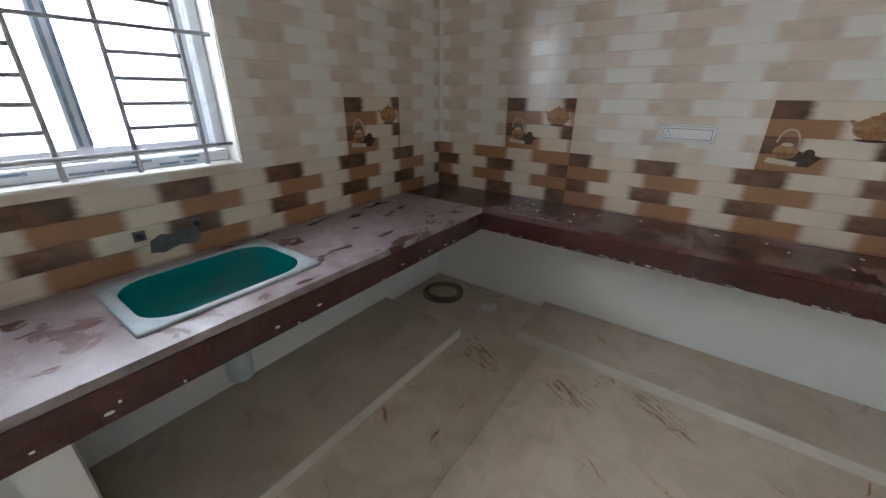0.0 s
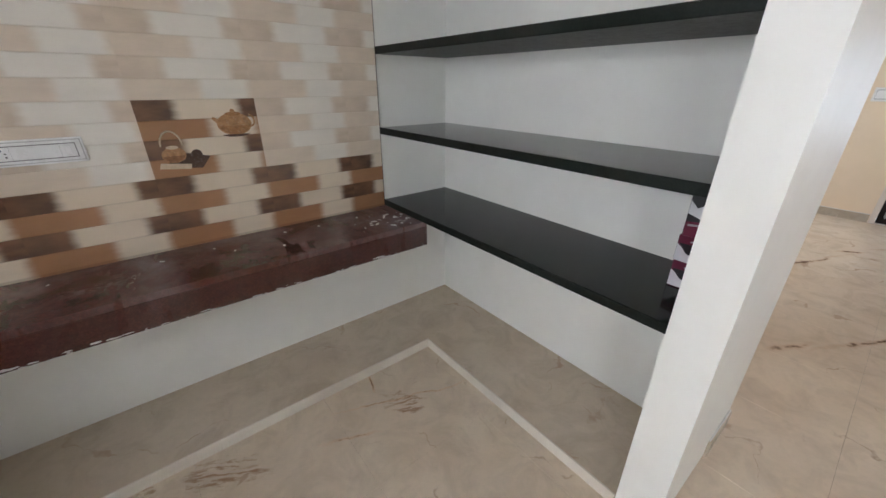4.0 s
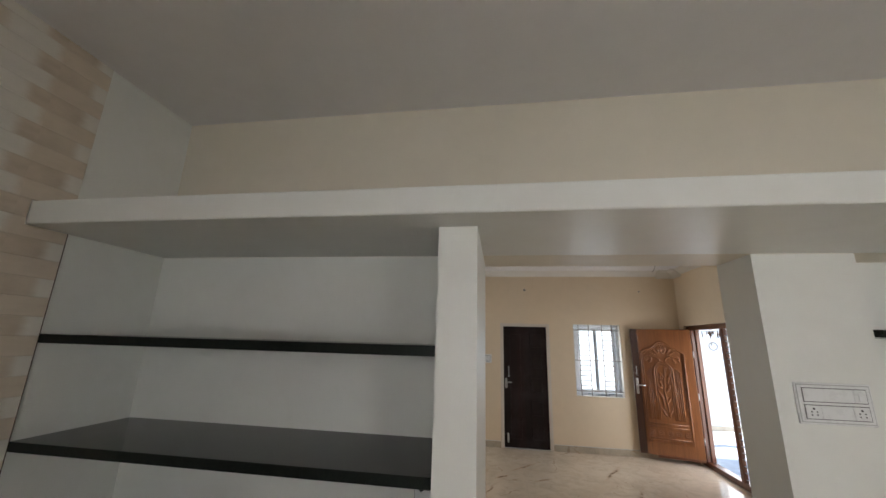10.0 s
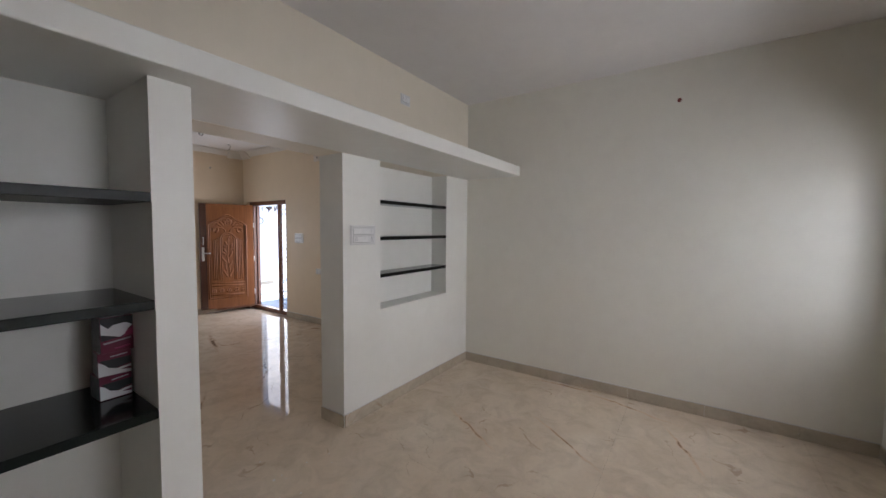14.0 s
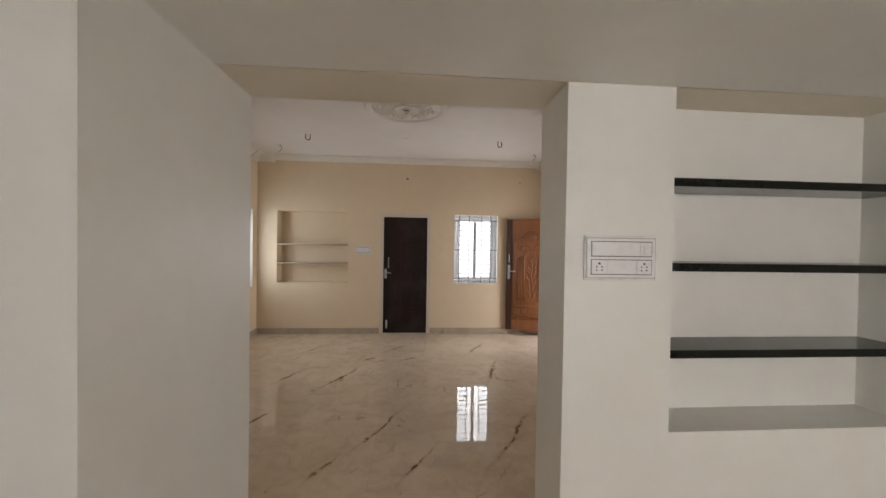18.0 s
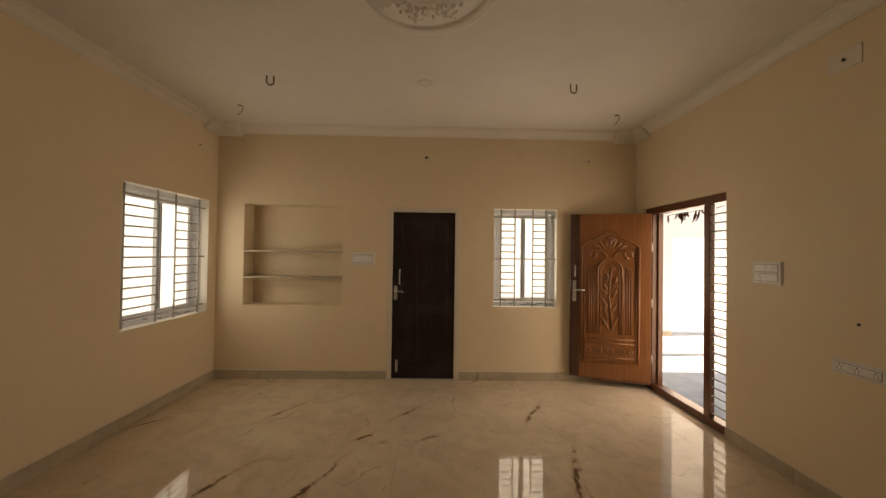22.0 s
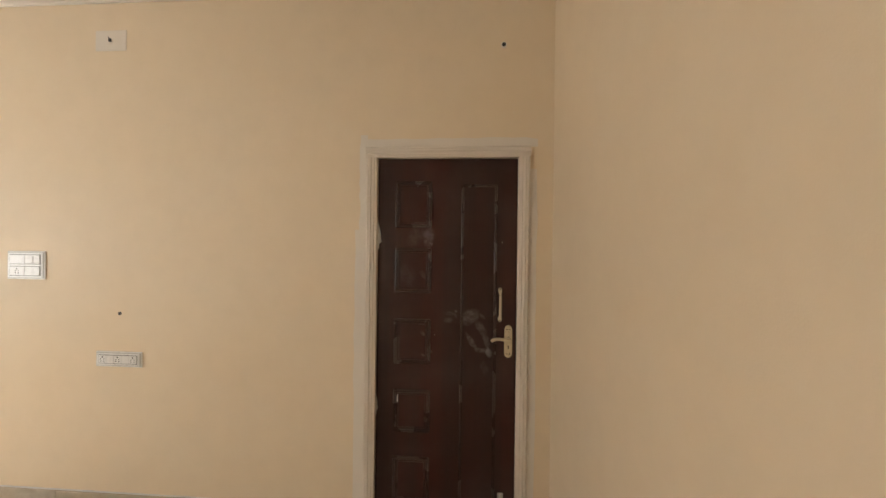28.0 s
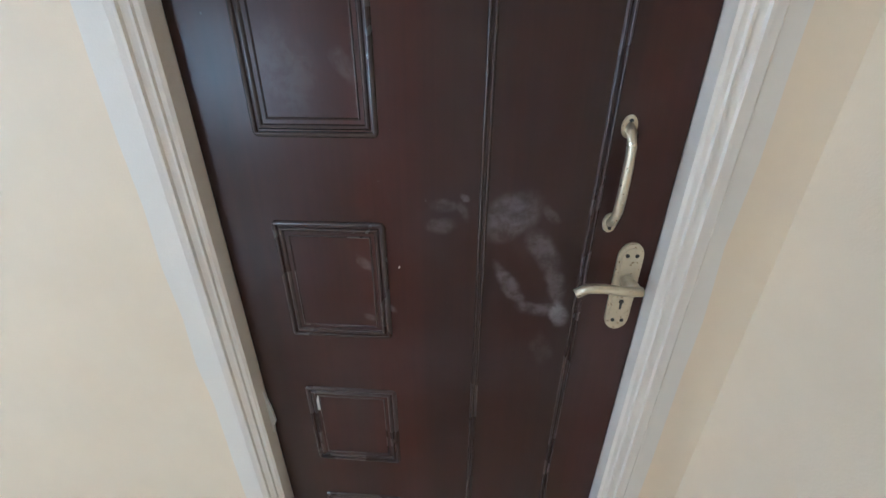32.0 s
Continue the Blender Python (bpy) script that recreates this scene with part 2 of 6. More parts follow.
    l.new(ramp(n, l, cloud(n, l, v, 3.5, 6, 0.65), grey(0.4, gloss, 0.85, gloss + 0.014)), b.inputs["Roughness"])
    bumped(n, l, b, cloud(n, l, v, 2.6, 2), 0.03, 0.01)
    return m


MARBLE = marble("marble_floor", (0.66, 0.535, 0.40), (0.745, 0.635, 0.50), (0.105, 0.056, 0.029))
PLINTH = marble("plinth_marble", (0.58, 0.475, 0.355), (0.67, 0.57, 0.445), (0.13, 0.073, 0.04), 0.10, False)
SKIRT = marble("skirting_marble", (0.47, 0.395, 0.30), (0.56, 0.48, 0.375), (0.12, 0.07, 0.04), 0.25, False)
EDGE = plaster("plinth_edge", (0.70, 0.64, 0.55), (0.62, 0.56, 0.47), 0.35)


DUST_SCUFFS = ((-2.96, -0.30, -2.66, -0.16, 0.26), (-2.80, -0.16, -2.64, -0.02, 0.12), (-2.86, -1.80, -2.74, -1.05, 0.20), (-2.75, -2.20, -2.64, -1.90, 0.06),
               (-2.45, -2.58, -1.70, -2.50, 0.12), (-2.2, -2.80, -1.55, -2.62, 0.16), (-0.75, -2.75, -0.35, -2.55, 0.16))


def granite(name, color, grain, dusty, gloss, settle=0.0):
    """Polished granite with crystals and a film of cement dust."""
    m, n, l, b = stuff_of(name, color, gloss)
    v = coords(n, l, local=False)
    vor = n.new("ShaderNodeTexVoronoi")
    vor.inputs["Scale"].default_value = 190
    l.new(v, vor.inputs["Vector"])
    col = blend(n, l, ramp(n, l, vor.outputs["Color"], grey(0.3, 0, 0.9, 1)), color, grain)
    col = blend(n, l, ramp(n, l, cloud(n, l, v, 30, 4), grey(0.45, 0, 0.7, 0.6)), col, tuple(0.5 * c for c in color))
    if dusty:
        film = ramp(n, l, cloud(n, l, v, 2.1, 7, 0.62, 0.4), grey(0.36 - settle, 0.0, 0.74 - settle, dusty))
        wipe = ramp(n, l, cloud(n, l, v, 5.0, 6, 0.6, 1.6), grey(0.30, 0.40, 0.66, 1.0))
        film = calc(n, l, "MULTIPLY", film, wipe)
        swipe = ramp(n, l, cloud(n, l, coords(n, l, (5, 12, 5), local=False), 1.0, 3, 0.5, 0.5), grey(0.34, 0.15, 0.40, 1.0))
        film = calc(n, l, "MULTIPLY", film, swipe)
        scuff = calc(n, l, "MULTIPLY", ramp(n, l, stroke_mask(n, l, warped(n, l, v, 16.0, 0.10), DUST_SCUFFS), grey(0.10, 0, 0.40, 1)),
                     ramp(n, l, cloud(n, l, v, 30, 4, 0.6, 1.4), grey(0.46, 0.0, 0.58, 1.0)))
        spot = ramp(n, l, cloud(n, l, v, 34, 3, 0.6), grey(0.74, 0, 0.78, dusty))
        film = calc(n, l, "MINIMUM", calc(n, l, "ADD", calc(n, l, "ADD", film, spot), scuff), 1.0)
        col = blend(n, l, film, col, (0.41, 0.36, 0.365))
        l.new(calc(n, l, "ADD", calc(n, l, "MULTIPLY", film, 0.32), gloss), b.inputs["Roughness"])
    l.new(col, b.inputs["Base Color"])
    return m


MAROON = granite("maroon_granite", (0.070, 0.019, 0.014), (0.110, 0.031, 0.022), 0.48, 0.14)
# Edge copy: little dust, and the base darkened for the shaded fronts.
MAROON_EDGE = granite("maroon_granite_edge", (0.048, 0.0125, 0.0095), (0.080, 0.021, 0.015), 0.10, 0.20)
MAROON_DUSTY = granite("dusty_maroon_granite", (0.075, 0.020, 0.016), (0.115, 0.032, 0.023), 0.92, 0.16, 0.20)
BLACK = granite("black_granite", (0.007, 0.009, 0.007), (0.011, 0.013, 0.011), 0.0, 0.14)
BLACK.node_tree.nodes["Principled BSDF"].inputs["Specular IOR Level"].default_value = 0.28
BLACK_EDGE = granite("black_granite_edge", (0.008, 0.011, 0.009), (0.012, 0.015, 0.012), 0.0, 0.38)
BLACK_EDGE.node_tree.nodes["Principled BSDF"].inputs["Specular IOR Level"].default_value = 0.25
SAWN = granite("sawn_granite", (0.10, 0.105, 0.095), (0.14, 0.145, 0.135), 0.0, 0.6)



TW, TH = 0.465, 0.324


def brick_print(name, dark, warm, light, relief_shade):
    """Glazed wall tile printed with four rows of brick: blurred ends, relief shade put into the colour along each row's
    edges.
    """
    m, n, l, b = stuff_of(name, light, 0.14)
    tex = n.new("ShaderNodeTexCoord")
    sep = n.new("ShaderNodeSeparateXYZ")
    l.new(tex.outputs["Object"], sep.inputs[0])
    u = calc(n, l, "DIVIDE", sep.outputs["X"], TW)
    w = calc(n, l, "MULTIPLY", calc(n, l, "DIVIDE", sep.outputs["Z"], TH), 4.0)
    w = calc(n, l, "MINIMUM", calc(n, l, "MAXIMUM", w, 0.002), 3.998)
    row = calc(n, l, "FLOOR", w)
    odd = calc(n, l, "MODULO", row, 2.0)
    inside = calc(n, l, "FRACT", w)
    shift = calc(n, l, "ADD", calc(n, l, "MULTIPLY", odd, 0.19), 0.24)
    s = calc(n, l, "FRACT", calc(n, l, "ADD", u, shift))
    tri = calc(n, l, "ABSOLUTE", calc(n, l, "SUBTRACT", s, 0.5))
    wob = calc(n, l, "MULTIPLY", calc(n, l, "SUBTRACT", cloud(n, l, coords(n, l, (6, 6, 25)), 2, 2), 0.5), 0.05)
    reach = calc(n, l, "SUBTRACT", calc(n, l, "ADD", tri, wob), calc(n, l, "MULTIPLY", calc(n, l, "SUBTRACT", 1.0, odd), 0.06))
    fac = ramp(n, l, reach, grey(0.18, 1, 0.29, 0), True)
    pick = blend(n, l, odd, warm, dark)
    tone = cloud(n, l, coords(n, l, (4, 4, 11)), 1.5, 3, 0.5)
    pick = blend(n, l, ramp(n, l, tone, grey(0.35, 0, 0.8, 0.45)), pick, tuple(min(1, c * 1.4) for c in warm))
    pale = blend(n, l, ramp(n, l, tone, grey(0.35, 0, 0.8, 0.6)), light, tuple(c * 0.86 for c in light))
    col = blend(n, l, fac, pale, pick)
    # Groove shade painted at the lower and upper edge of every row.
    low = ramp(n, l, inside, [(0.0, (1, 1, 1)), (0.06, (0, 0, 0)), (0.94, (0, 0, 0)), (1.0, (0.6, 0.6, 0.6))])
    col = blend(n, l, calc(n, l, "MULTIPLY", low, 0.32), col, relief_shade)
    l.new(col, b.inputs["Base Color"])
    bumped(n, l, b, cloud(n, l, coords(n, l, (14, 14, 40)), 2, 4), 0.10, 0.004)
    b.inputs["Coat Weight"].default_value = 0.12
    b.inputs["Coat Roughness"].default_value = 0.08
    return m


TILE_LIGHT = brick_print("light_brick_tile", (0.555, 0.455, 0.355), (0.62, 0.52, 0.415), (0.765, 0.715, 0.635), (0.46, 0.385, 0.30))
TILE_DARK = brick_print("dark_brick_tile", (0.105, 0.060, 0.040), (0.335, 0.175, 0.090), (0.73, 0.615, 0.475), (0.11, 0.06, 0.033))
TILEJOINT = plaster("corner_grout", (0.36, 0.28, 0.20), (0.28, 0.21, 0.15), 0.7)
GROUT = stuff_of("grout", (0.62, 0.56, 0.48), 0.8)[0]


def plain(name, color, rough, metal=0.0, vary=0.12, scale=14, bump=0.0):
    m, n, l, b = stuff_of(name, color, rough, metal)
    v = coords(n, l)
    f = ramp(n, l, cloud(n, l, v, scale, 6, 0.65), grey(0.3, 0, 0.75, 1))
    l.new(blend(n, l, f, color, tuple(c * (1 - vary * 2) for c in color)), b.inputs["Base Color"])
    l.new(ramp(n, l, cloud(n, l, v, scale * 2.3, 4), grey(0.3, max(0.02, rough * 0.75), 0.8, min(1, rough * 1.35))), b.inputs["Roughness"])
    if bump:
        bumped(n, l, b, cloud(n, l, v, scale * 6, 3), bump, 0.003)
    return m


UPVC = plain("window_plastic", (0.78, 0.80, 0.84), 0.3, 0, 0.05)
FILM = plain("protective_film", (0.30, 0.42, 0.55), 0.35, 0, 0.3, 30)
IRON = plain("painted_iron", (0.44, 0.43, 0.42), 0.5, 0.0, 0.2, 40)
PLATE = plain("switch_plastic", (0.82, 0.815, 0.80), 0.3, 0, 0.04)
PLATE_GREY = plain("switch_frame_grey", (0.22, 0.21, 0.20), 0.35, 0, 0.06)
# Grey that paints in the shadow at a switch plate's outer edge.
PLATE_SHADE = plain("switch_edge_shade", (0.52, 0.51, 0.49), 0.35, 0, 0.06)
SLOT = stuff_of("slot_black", (0.02, 0.02, 0.02), 0.5)[0]
BRASS = plain("antique_brass", (0.62, 0.55, 0.41), 0.34, 0.75, 0.10, 60)
DARKGREY = plain("dark_grey_plastic", (0.14, 0.14, 0.15), 0.5, 0, 0.1)
STEEL = plain("dull_steel", (0.55, 0.55, 0.54), 0.35, 0.9, 0.1, 40)
TEAL = plain("teal_sink", (0.004, 0.185, 0.175), 0.22, 0, 0.06, 5)
RIMM = plain("dusty_sink_rim", (0.36, 0.42, 0.42), 0.5, 0, 0.15, 18)
PIPE = plain("grey_pvc", (0.48, 0.53, 0.56), 0.45, 0, 0.1)
HOSE = plain("dirty_hose", (0.13, 0.105, 0.06), 0.6, 0, 0.3, 40)
REDCAP = plain("red_wire_cap", (0.22, 0.035, 0.02), 0.5, 0, 0.2, 40)
RUST = plain("rusty_rod", (0.10, 0.06, 0.04), 0.7, 0.3, 0.3, 60)
CONCRETE = plain("porch_concrete", (0.64, 0.70, 0.77), 0.85, 0, 0.18, 4, 0.3)
OUTWALL = plain("outside_white_wall", (0.80, 0.84, 0.88), 0.8, 0, 0.05, 3, 0.2)
LEAF = plain("dry_mango_leaf", (0.19, 0.095, 0.045), 0.6, 0, 0.4, 50)
CARTON_WINE = plain("carton_wine", (0.16, 0.012, 0.045), 0.35, 0, 0.15, 20)
CARTON_WHITE = plain("carton_white", (0.74, 0.73, 0.74), 0.4, 0, 0.06, 20)
CARTON_DARK = plain("carton_black", (0.02, 0.02, 0.025), 0.4, 0, 0.1, 20)
CARTON_GREY = plain("carton_grey", (0.42, 0.40, 0.42), 0.4, 0, 0.1, 20)
CARTON_PINK = plain("carton_magenta", (0.34, 0.03, 0.11), 0.35, 0, 0.15, 20)
STAIN = plain("cement_stain", (0.15, 0.14, 0.13), 0.5, 0, 0.3, 30)
EARTH = plain("earth", (0.23, 0.17, 0.11), 0.95, 0, 0.3, 0.6, 0.5)
COPPER = plain("kettle_print", (0.50, 0.27, 0.13), 0.25, 0, 0.3, 60)
TANJUG = plain("jug_print", (0.50, 0.27, 0.125), 0.25, 0, 0.25, 40)
TANSHADE = plain("jug_shade_print", (0.40, 0.20, 0.085), 0.25, 0, 0.25, 40)
COPPERDARK = plain("kettle_shade_print", (0.32, 0.155, 0.07), 0.25, 0, 0.3, 60)
CUPDARK = plain("cup_print", (0.085, 0.045, 0.03), 0.25, 0, 0.2, 40)
PAPER = plain("paper_print", (0.66, 0.53, 0.38), 0.25, 0, 0.15, 40)

# Emissive colour for added sheets that stand in for daylight behind the panes.
GLOW = bpy.data.materials.new("daylight_glow_sheet")
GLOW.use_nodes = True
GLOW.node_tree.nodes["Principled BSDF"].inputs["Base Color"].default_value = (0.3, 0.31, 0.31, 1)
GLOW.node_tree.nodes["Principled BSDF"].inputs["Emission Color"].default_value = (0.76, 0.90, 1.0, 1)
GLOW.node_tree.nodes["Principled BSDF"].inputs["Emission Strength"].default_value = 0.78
glass, gn, gl, gb = stuff_of("window_glass", (1, 1, 1), 0.02)
gb.inputs["Transmission Weight"].default_value = 1.0
gb.inputs["IOR"].default_value = 1.1
GLASS = glass


def wood(name, color, dark, rough=0.35, grain=(30, 30, 1.6), red=0.0):
    m, n, l, b = stuff_of(name, color, rough)
    v = coords(n, l, grain)
    f = ramp(n, l, cloud(n, l, v, 1.0, 8, 0.62, 0.8), grey(0.3, 0, 0.72, 1))
    fine = ramp(n, l, cloud(n, l, coords(n, l, tuple(6 * g for g in grain)), 1.0, 3), grey(0.3, 0, 0.8, 0.5))
    col = blend(n, l, f, color, dark)
    col = blend(n, l, fine, col, tuple(0.6 * c for c in dark))
    l.new(col, b.inputs["Base Color"])
    bumped(n, l, b, f, 0.12, 0.002)
    b.inputs["Coat Weight"].default_value = 0.25
    b.inputs["Coat Roughness"].default_value = 0.2
    return m


TEAK = wood("carved_teak", (0.33, 0.125, 0.042), (0.20, 0.068, 0.022), 0.36)
STILE = wood("dark_lock_stile", (0.085, 0.028, 0.012), (0.05, 0.016, 0.008), 0.35)
TEAK_DARK = wood("teak_frame", (0.19, 0.062, 0.022), (0.10, 0.030, 0.012), 0.35)


def brown_door(name, smears=(), rough=0.30, dye=1.0):
    """Dark brown moulded door skin with faint reddish streaks; smears: (x, z, x, z, half width, strength) of wiped dust."""
    m, n, l, b = stuff_of(name, (0.03, 0.013, 0.01), rough)
    f = ramp(n, l, cloud(n, l, coords(n, l, (11, 11, 0.35)), 1.0, 4, 0.55, 0.3), grey(0.38, 0, 0.72, 1))
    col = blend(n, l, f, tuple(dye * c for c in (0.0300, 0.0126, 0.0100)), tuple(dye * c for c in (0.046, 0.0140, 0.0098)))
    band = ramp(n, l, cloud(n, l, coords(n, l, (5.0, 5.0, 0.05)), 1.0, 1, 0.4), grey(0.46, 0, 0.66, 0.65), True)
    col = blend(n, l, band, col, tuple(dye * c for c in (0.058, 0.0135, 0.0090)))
    fine = ramp(n, l, cloud(n, l, coords(n, l, (120, 120, 2.0)), 1.0, 4, 0.6), grey(0.35, 0, 0.8, 0.25))
    col = blend(n, l, fine, col, (0.010, 0.0055, 0.005))
    v = coords(n, l)
    film = ramp(n, l, cloud(n, l, v, 60, 2, 0.5), grey(0.77, 0, 0.81, 0.10))
    haze = ramp(n, l, cloud(n, l, v, 3.0, 4, 0.5), grey(0.45, 0, 0.75, 0.05))
    film = calc(n, l, "ADD", film, haze)
    if smears:
        t = n.new("ShaderNodeTexNoise")
        t.inputs["Scale"].default_value, t.inputs["Detail"].default_value = 22, 3
        l.new(v, t.inputs["Vector"])
        push = n.new("ShaderNodeVectorMath")
        push.operation = "MULTIPLY_ADD"
        push.inputs[1].default_value = (0.028, 0.0, 0.028)
        l.new(t.outputs["Color"], push.inputs[0])
        back = n.new("ShaderNodeVectorMath")
        back.operation = "ADD"
        back.inputs[1].default_value = (-0.014, -0.012, -0.014)
        l.new(v, back.inputs[0])
        l.new(back.outputs[0], push.inputs[2])
        wisps = ramp(n, l, cloud(n, l, v, 34, 5, 0.6, 0.3), grey(0.32, 0.25, 0.62, 1.0), True)
        for x0, z0, x1, z1, half, force in smears:
            mp = n.new("ShaderNodeMapping")
            mp.vector_type = "TEXTURE"
            mp.inputs["Location"].default_value = ((x0 + x1) / 2, 0, (z0 + z1) / 2)
            mp.inputs["Rotation"].default_value = (0, -math.atan2(z1 - z0, x1 - x0), 0)
            mp.inputs["Scale"].default_value = (1.5 * half + 0.5 * math.hypot(x1 - x0, z1 - z0), 1.0, 1.5 * half)
            l.new(push.outputs[0], mp.inputs["Vector"])
            g = n.new("ShaderNodeTexGradient")
            g.gradient_type = "SPHERICAL"
            l.new(mp.outputs["Vector"], g.inputs["Vector"])
            near = ramp(n, l, g.outputs["Fac"], grey(0.10, 0, 0.62, 0.60 * force), True)
            film = calc(n, l, "ADD", film, calc(n, l, "MULTIPLY", near, wisps))
    col = blend(n, l, film, col, (0.36, 0.35, 0.36))
    b.inputs["Specular IOR Level"].default_value = 0.31
    l.new(col, b.inputs["Base Color"])
    l.new(calc(n, l, "ADD", calc(n, l, "MULTIPLY", film, 0.15), rough), b.inputs["Roughness"])
    return m


DOORSKIN = brown_door("brown_door_skin", (
    (0.295, 1.66, 0.291, 1.59, 0.030, 0.40), (0.24, 1.66, 0.20, 1.60, 0.040, 0.16), (0.16, 1.43, 0.18, 1.385, 0.045, 0.12), (0.25, 1.43, 0.27, 1.40, 0.012, 0.20),
    (0.505, 1.17, 0.545, 1.20, 0.034, 0.42), (0.566, 1.15, 0.604, 1.095, 0.020, 0.30), (0.503, 1.095, 0.558, 1.008, 0.013, 0.38), (0.55, 1.004, 0.63, 0.998, 0.013, 0.36),
    (0.606, 1.08, 0.626, 1.02, 0.016, 0.30), (0.625, 1.01, 0.633, 0.972, 0.014, 0.55), (0.585, 1.195, 0.60, 1.18, 0.010, 0.22), (0.395, 1.205, 0.425, 1.195, 0.012, 0.24),
    (0.385, 1.165, 0.425, 1.163, 0.012, 0.24), (0.44, 1.20, 0.45, 1.18, 0.010, 0.18), (0.445, 1.215, 0.452, 1.213, 0.006, 0.45), (0.258, 1.095, 0.27, 1.075, 0.010, 0.32),
    (0.255, 0.965, 0.272, 0.958, 0.008, 0.36), (0.30, 0.995, 0.312, 0.982, 0.007, 0.36), (0.60, 0.93, 0.61, 0.88, 0.020, 0.12)))
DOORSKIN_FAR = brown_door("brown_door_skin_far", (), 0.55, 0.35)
# Bead colour lightened to paint in the highlights on the raised mouldings.
LIT_BEAD = plain("highlit_door_bead", (0.050, 0.031, 0.027), 0.27, 0, 0.10, 1.5)
DOORBLACK = plain("black_door_back", (0.016, 0.013, 0.012), 0.55, 0, 0.2, 8)
CHIP = plain("chipped_plaster", (0.70, 0.68, 0.66), 0.8, 0, 0.1, 50)


# ---- mesh helpers ----
def part(name, bm, material, parent=None, label=""):
    """Links a bmesh as one mesh object under a thing or a part."""
    me = bpy.data.meshes.new(name)
    bm.to_mesh(me)
    bm.free()
    for mt in material if isinstance(material, (list, tuple)) else (material,):
        me.materials.append(mt)
    ob = new(name, me)
    if parent is not None:
        ob.parent = parent
    if label:
        ob["label"] = label
    return ob


def thing(name, label, category, x=0, y=0, z=0, turn=0, group="", kind=""):
    ob = new(name)
    ob.matrix_basis = pose(x, y, z, 0, 0, turn)
    return tagged(ob, label, category, group, kind)


def box(x0, x1, y0, y1, z0, z1, bevel=0.0, bm=None, seg=1):
    """A box, its edges rounded by a bevel, in a new or a given bmesh."""
    own = bmesh.new()
    vs = [own.verts.new((x, y, z)) for x in (x0, x1) for y in (y0, y1) for z in (z0, z1)]
    for f in ((0, 1, 3, 2), (4, 6, 7, 5), (0, 4, 5, 1), (2, 3, 7, 6), (0, 2, 6, 4), (1, 5, 7, 3)):
        own.faces.new([vs[i] for i in f])
    bmesh.ops.recalc_face_normals(own, faces=own.faces)
    if bevel:
        bmesh.ops.bevel(own, geom=own.edges[:], offset=bevel, segments=seg, affect="EDGES", profile=0.6)
    if bm is None:
        return own
    return join(bm, own)


def join(bm, other, m=None):
    me = bpy.data.meshes.new("tmp")
    other.to_mesh(me)
    other.free()
    if m is not None:
        me.transform(m)
    bm.from_mesh(me)
    bpy.data.meshes.remove(me)
    return bm


def rod(a, b, r, sides=8, bm=None, r2=None):
    own = bmesh.new()
    a, b = Vector(a), Vector(b)
    q = (b - a).to_track_quat("Z", "Y").to_matrix().to_4x4()
    bmesh.ops.create_cone(own, cap_ends=True, segments=sides, radius1=r, radius2=r if r2 is None else r2, depth=(b - a).length)
    m = Matrix.Translation((a + b) / 2) @ q
    bmesh.ops.transform(own, matrix=m, verts=own.verts)
    for f in own.faces:
        f.smooth = len(f.verts) == 4
    return own if bm is None else join(bm, own)


def tube(points, r, sides=8, closed=False, bm=None):
    """A round bar along a line of points."""
    own = bmesh.new()
    pts = [Vector(p) for p in points]
    rings = []
    for i, p in enumerate(pts):
        a = pts[i - 1] if i or closed else p
        c = pts[(i + 1) % len(pts)] if i + 1 < len(pts) or closed else p
        d = (c - a).normalized()
        side = d.cross(Vector((0.13, 0.31, 0.94))).normalized()
        up = side.cross(d)
        rings.append([own.verts.new(p + r * (math.cos(t) * side + math.sin(t) * up)) for t in (2 * math.pi * k / sides for k in range(sides))])
    for i in range(len(rings) if closed else len(rings) - 1):
        a, c = rings[i], rings[(i + 1) % len(rings)]
        for k in range(sides):
            f = own.faces.new((a[k], a[(k + 1) % sides], c[(k + 1) % sides], c[k]))
            f.smooth = True
    if not closed:
        own.faces.new(rings[0])
        own.faces.new(rings[-1])
    bmesh.ops.recalc_face_normals(own, faces=own.faces)
    return own if bm is None else join(bm, own)


def lathe(profile, sides=24, bm=None):
    """Turned shape about z from (radius, height) pairs."""
    own = bmesh.new()
    rings = [[own.verts.new((r * math.cos(2 * math.pi * k / sides), r * math.sin(2 * math.pi * k / sides), z)) for k in range(sides)] for r, z in profile]
    for a, c in zip(rings, rings[1:]):
        for k in range(sides):
            f = own.faces.new((a[k], a[(k + 1) % sides], c[(k + 1) % sides], c[k]))
            f.smooth = True
    own.faces.new(rings[0])
    own.faces.new(rings[-1])
    bmesh.ops.recalc_face_normals(own, faces=own.faces)
    return own if bm is None else join(bm, own)


def plate(outline, depth, bm=None, bevel=0.0):
    """A flat outline of (x, z) pairs with depth towards -y."""
    own = bmesh.new()
    vs = [own.verts.new((x, 0, z)) for x, z in outline]
    f = own.faces.new(vs)
    out = bmesh.ops.extrude_face_region(own, geom=[f])
    moved = [v for v in out["geom"] if isinstance(v, bmesh.types.BMVert)]
    bmesh.ops.translate(own, vec=(0, -depth, 0), verts=moved)
    bmesh.ops.recalc_face_normals(own, faces=own.faces)
    if bevel:
        top = [e for e in own.edges if all(abs(v.co.y + depth) < 1e-6 for v in e.verts)]
        bmesh.ops.bevel(own, geom=top, offset=bevel, segments=2, affect="EDGES")
    return own if bm is None else join(bm, own)


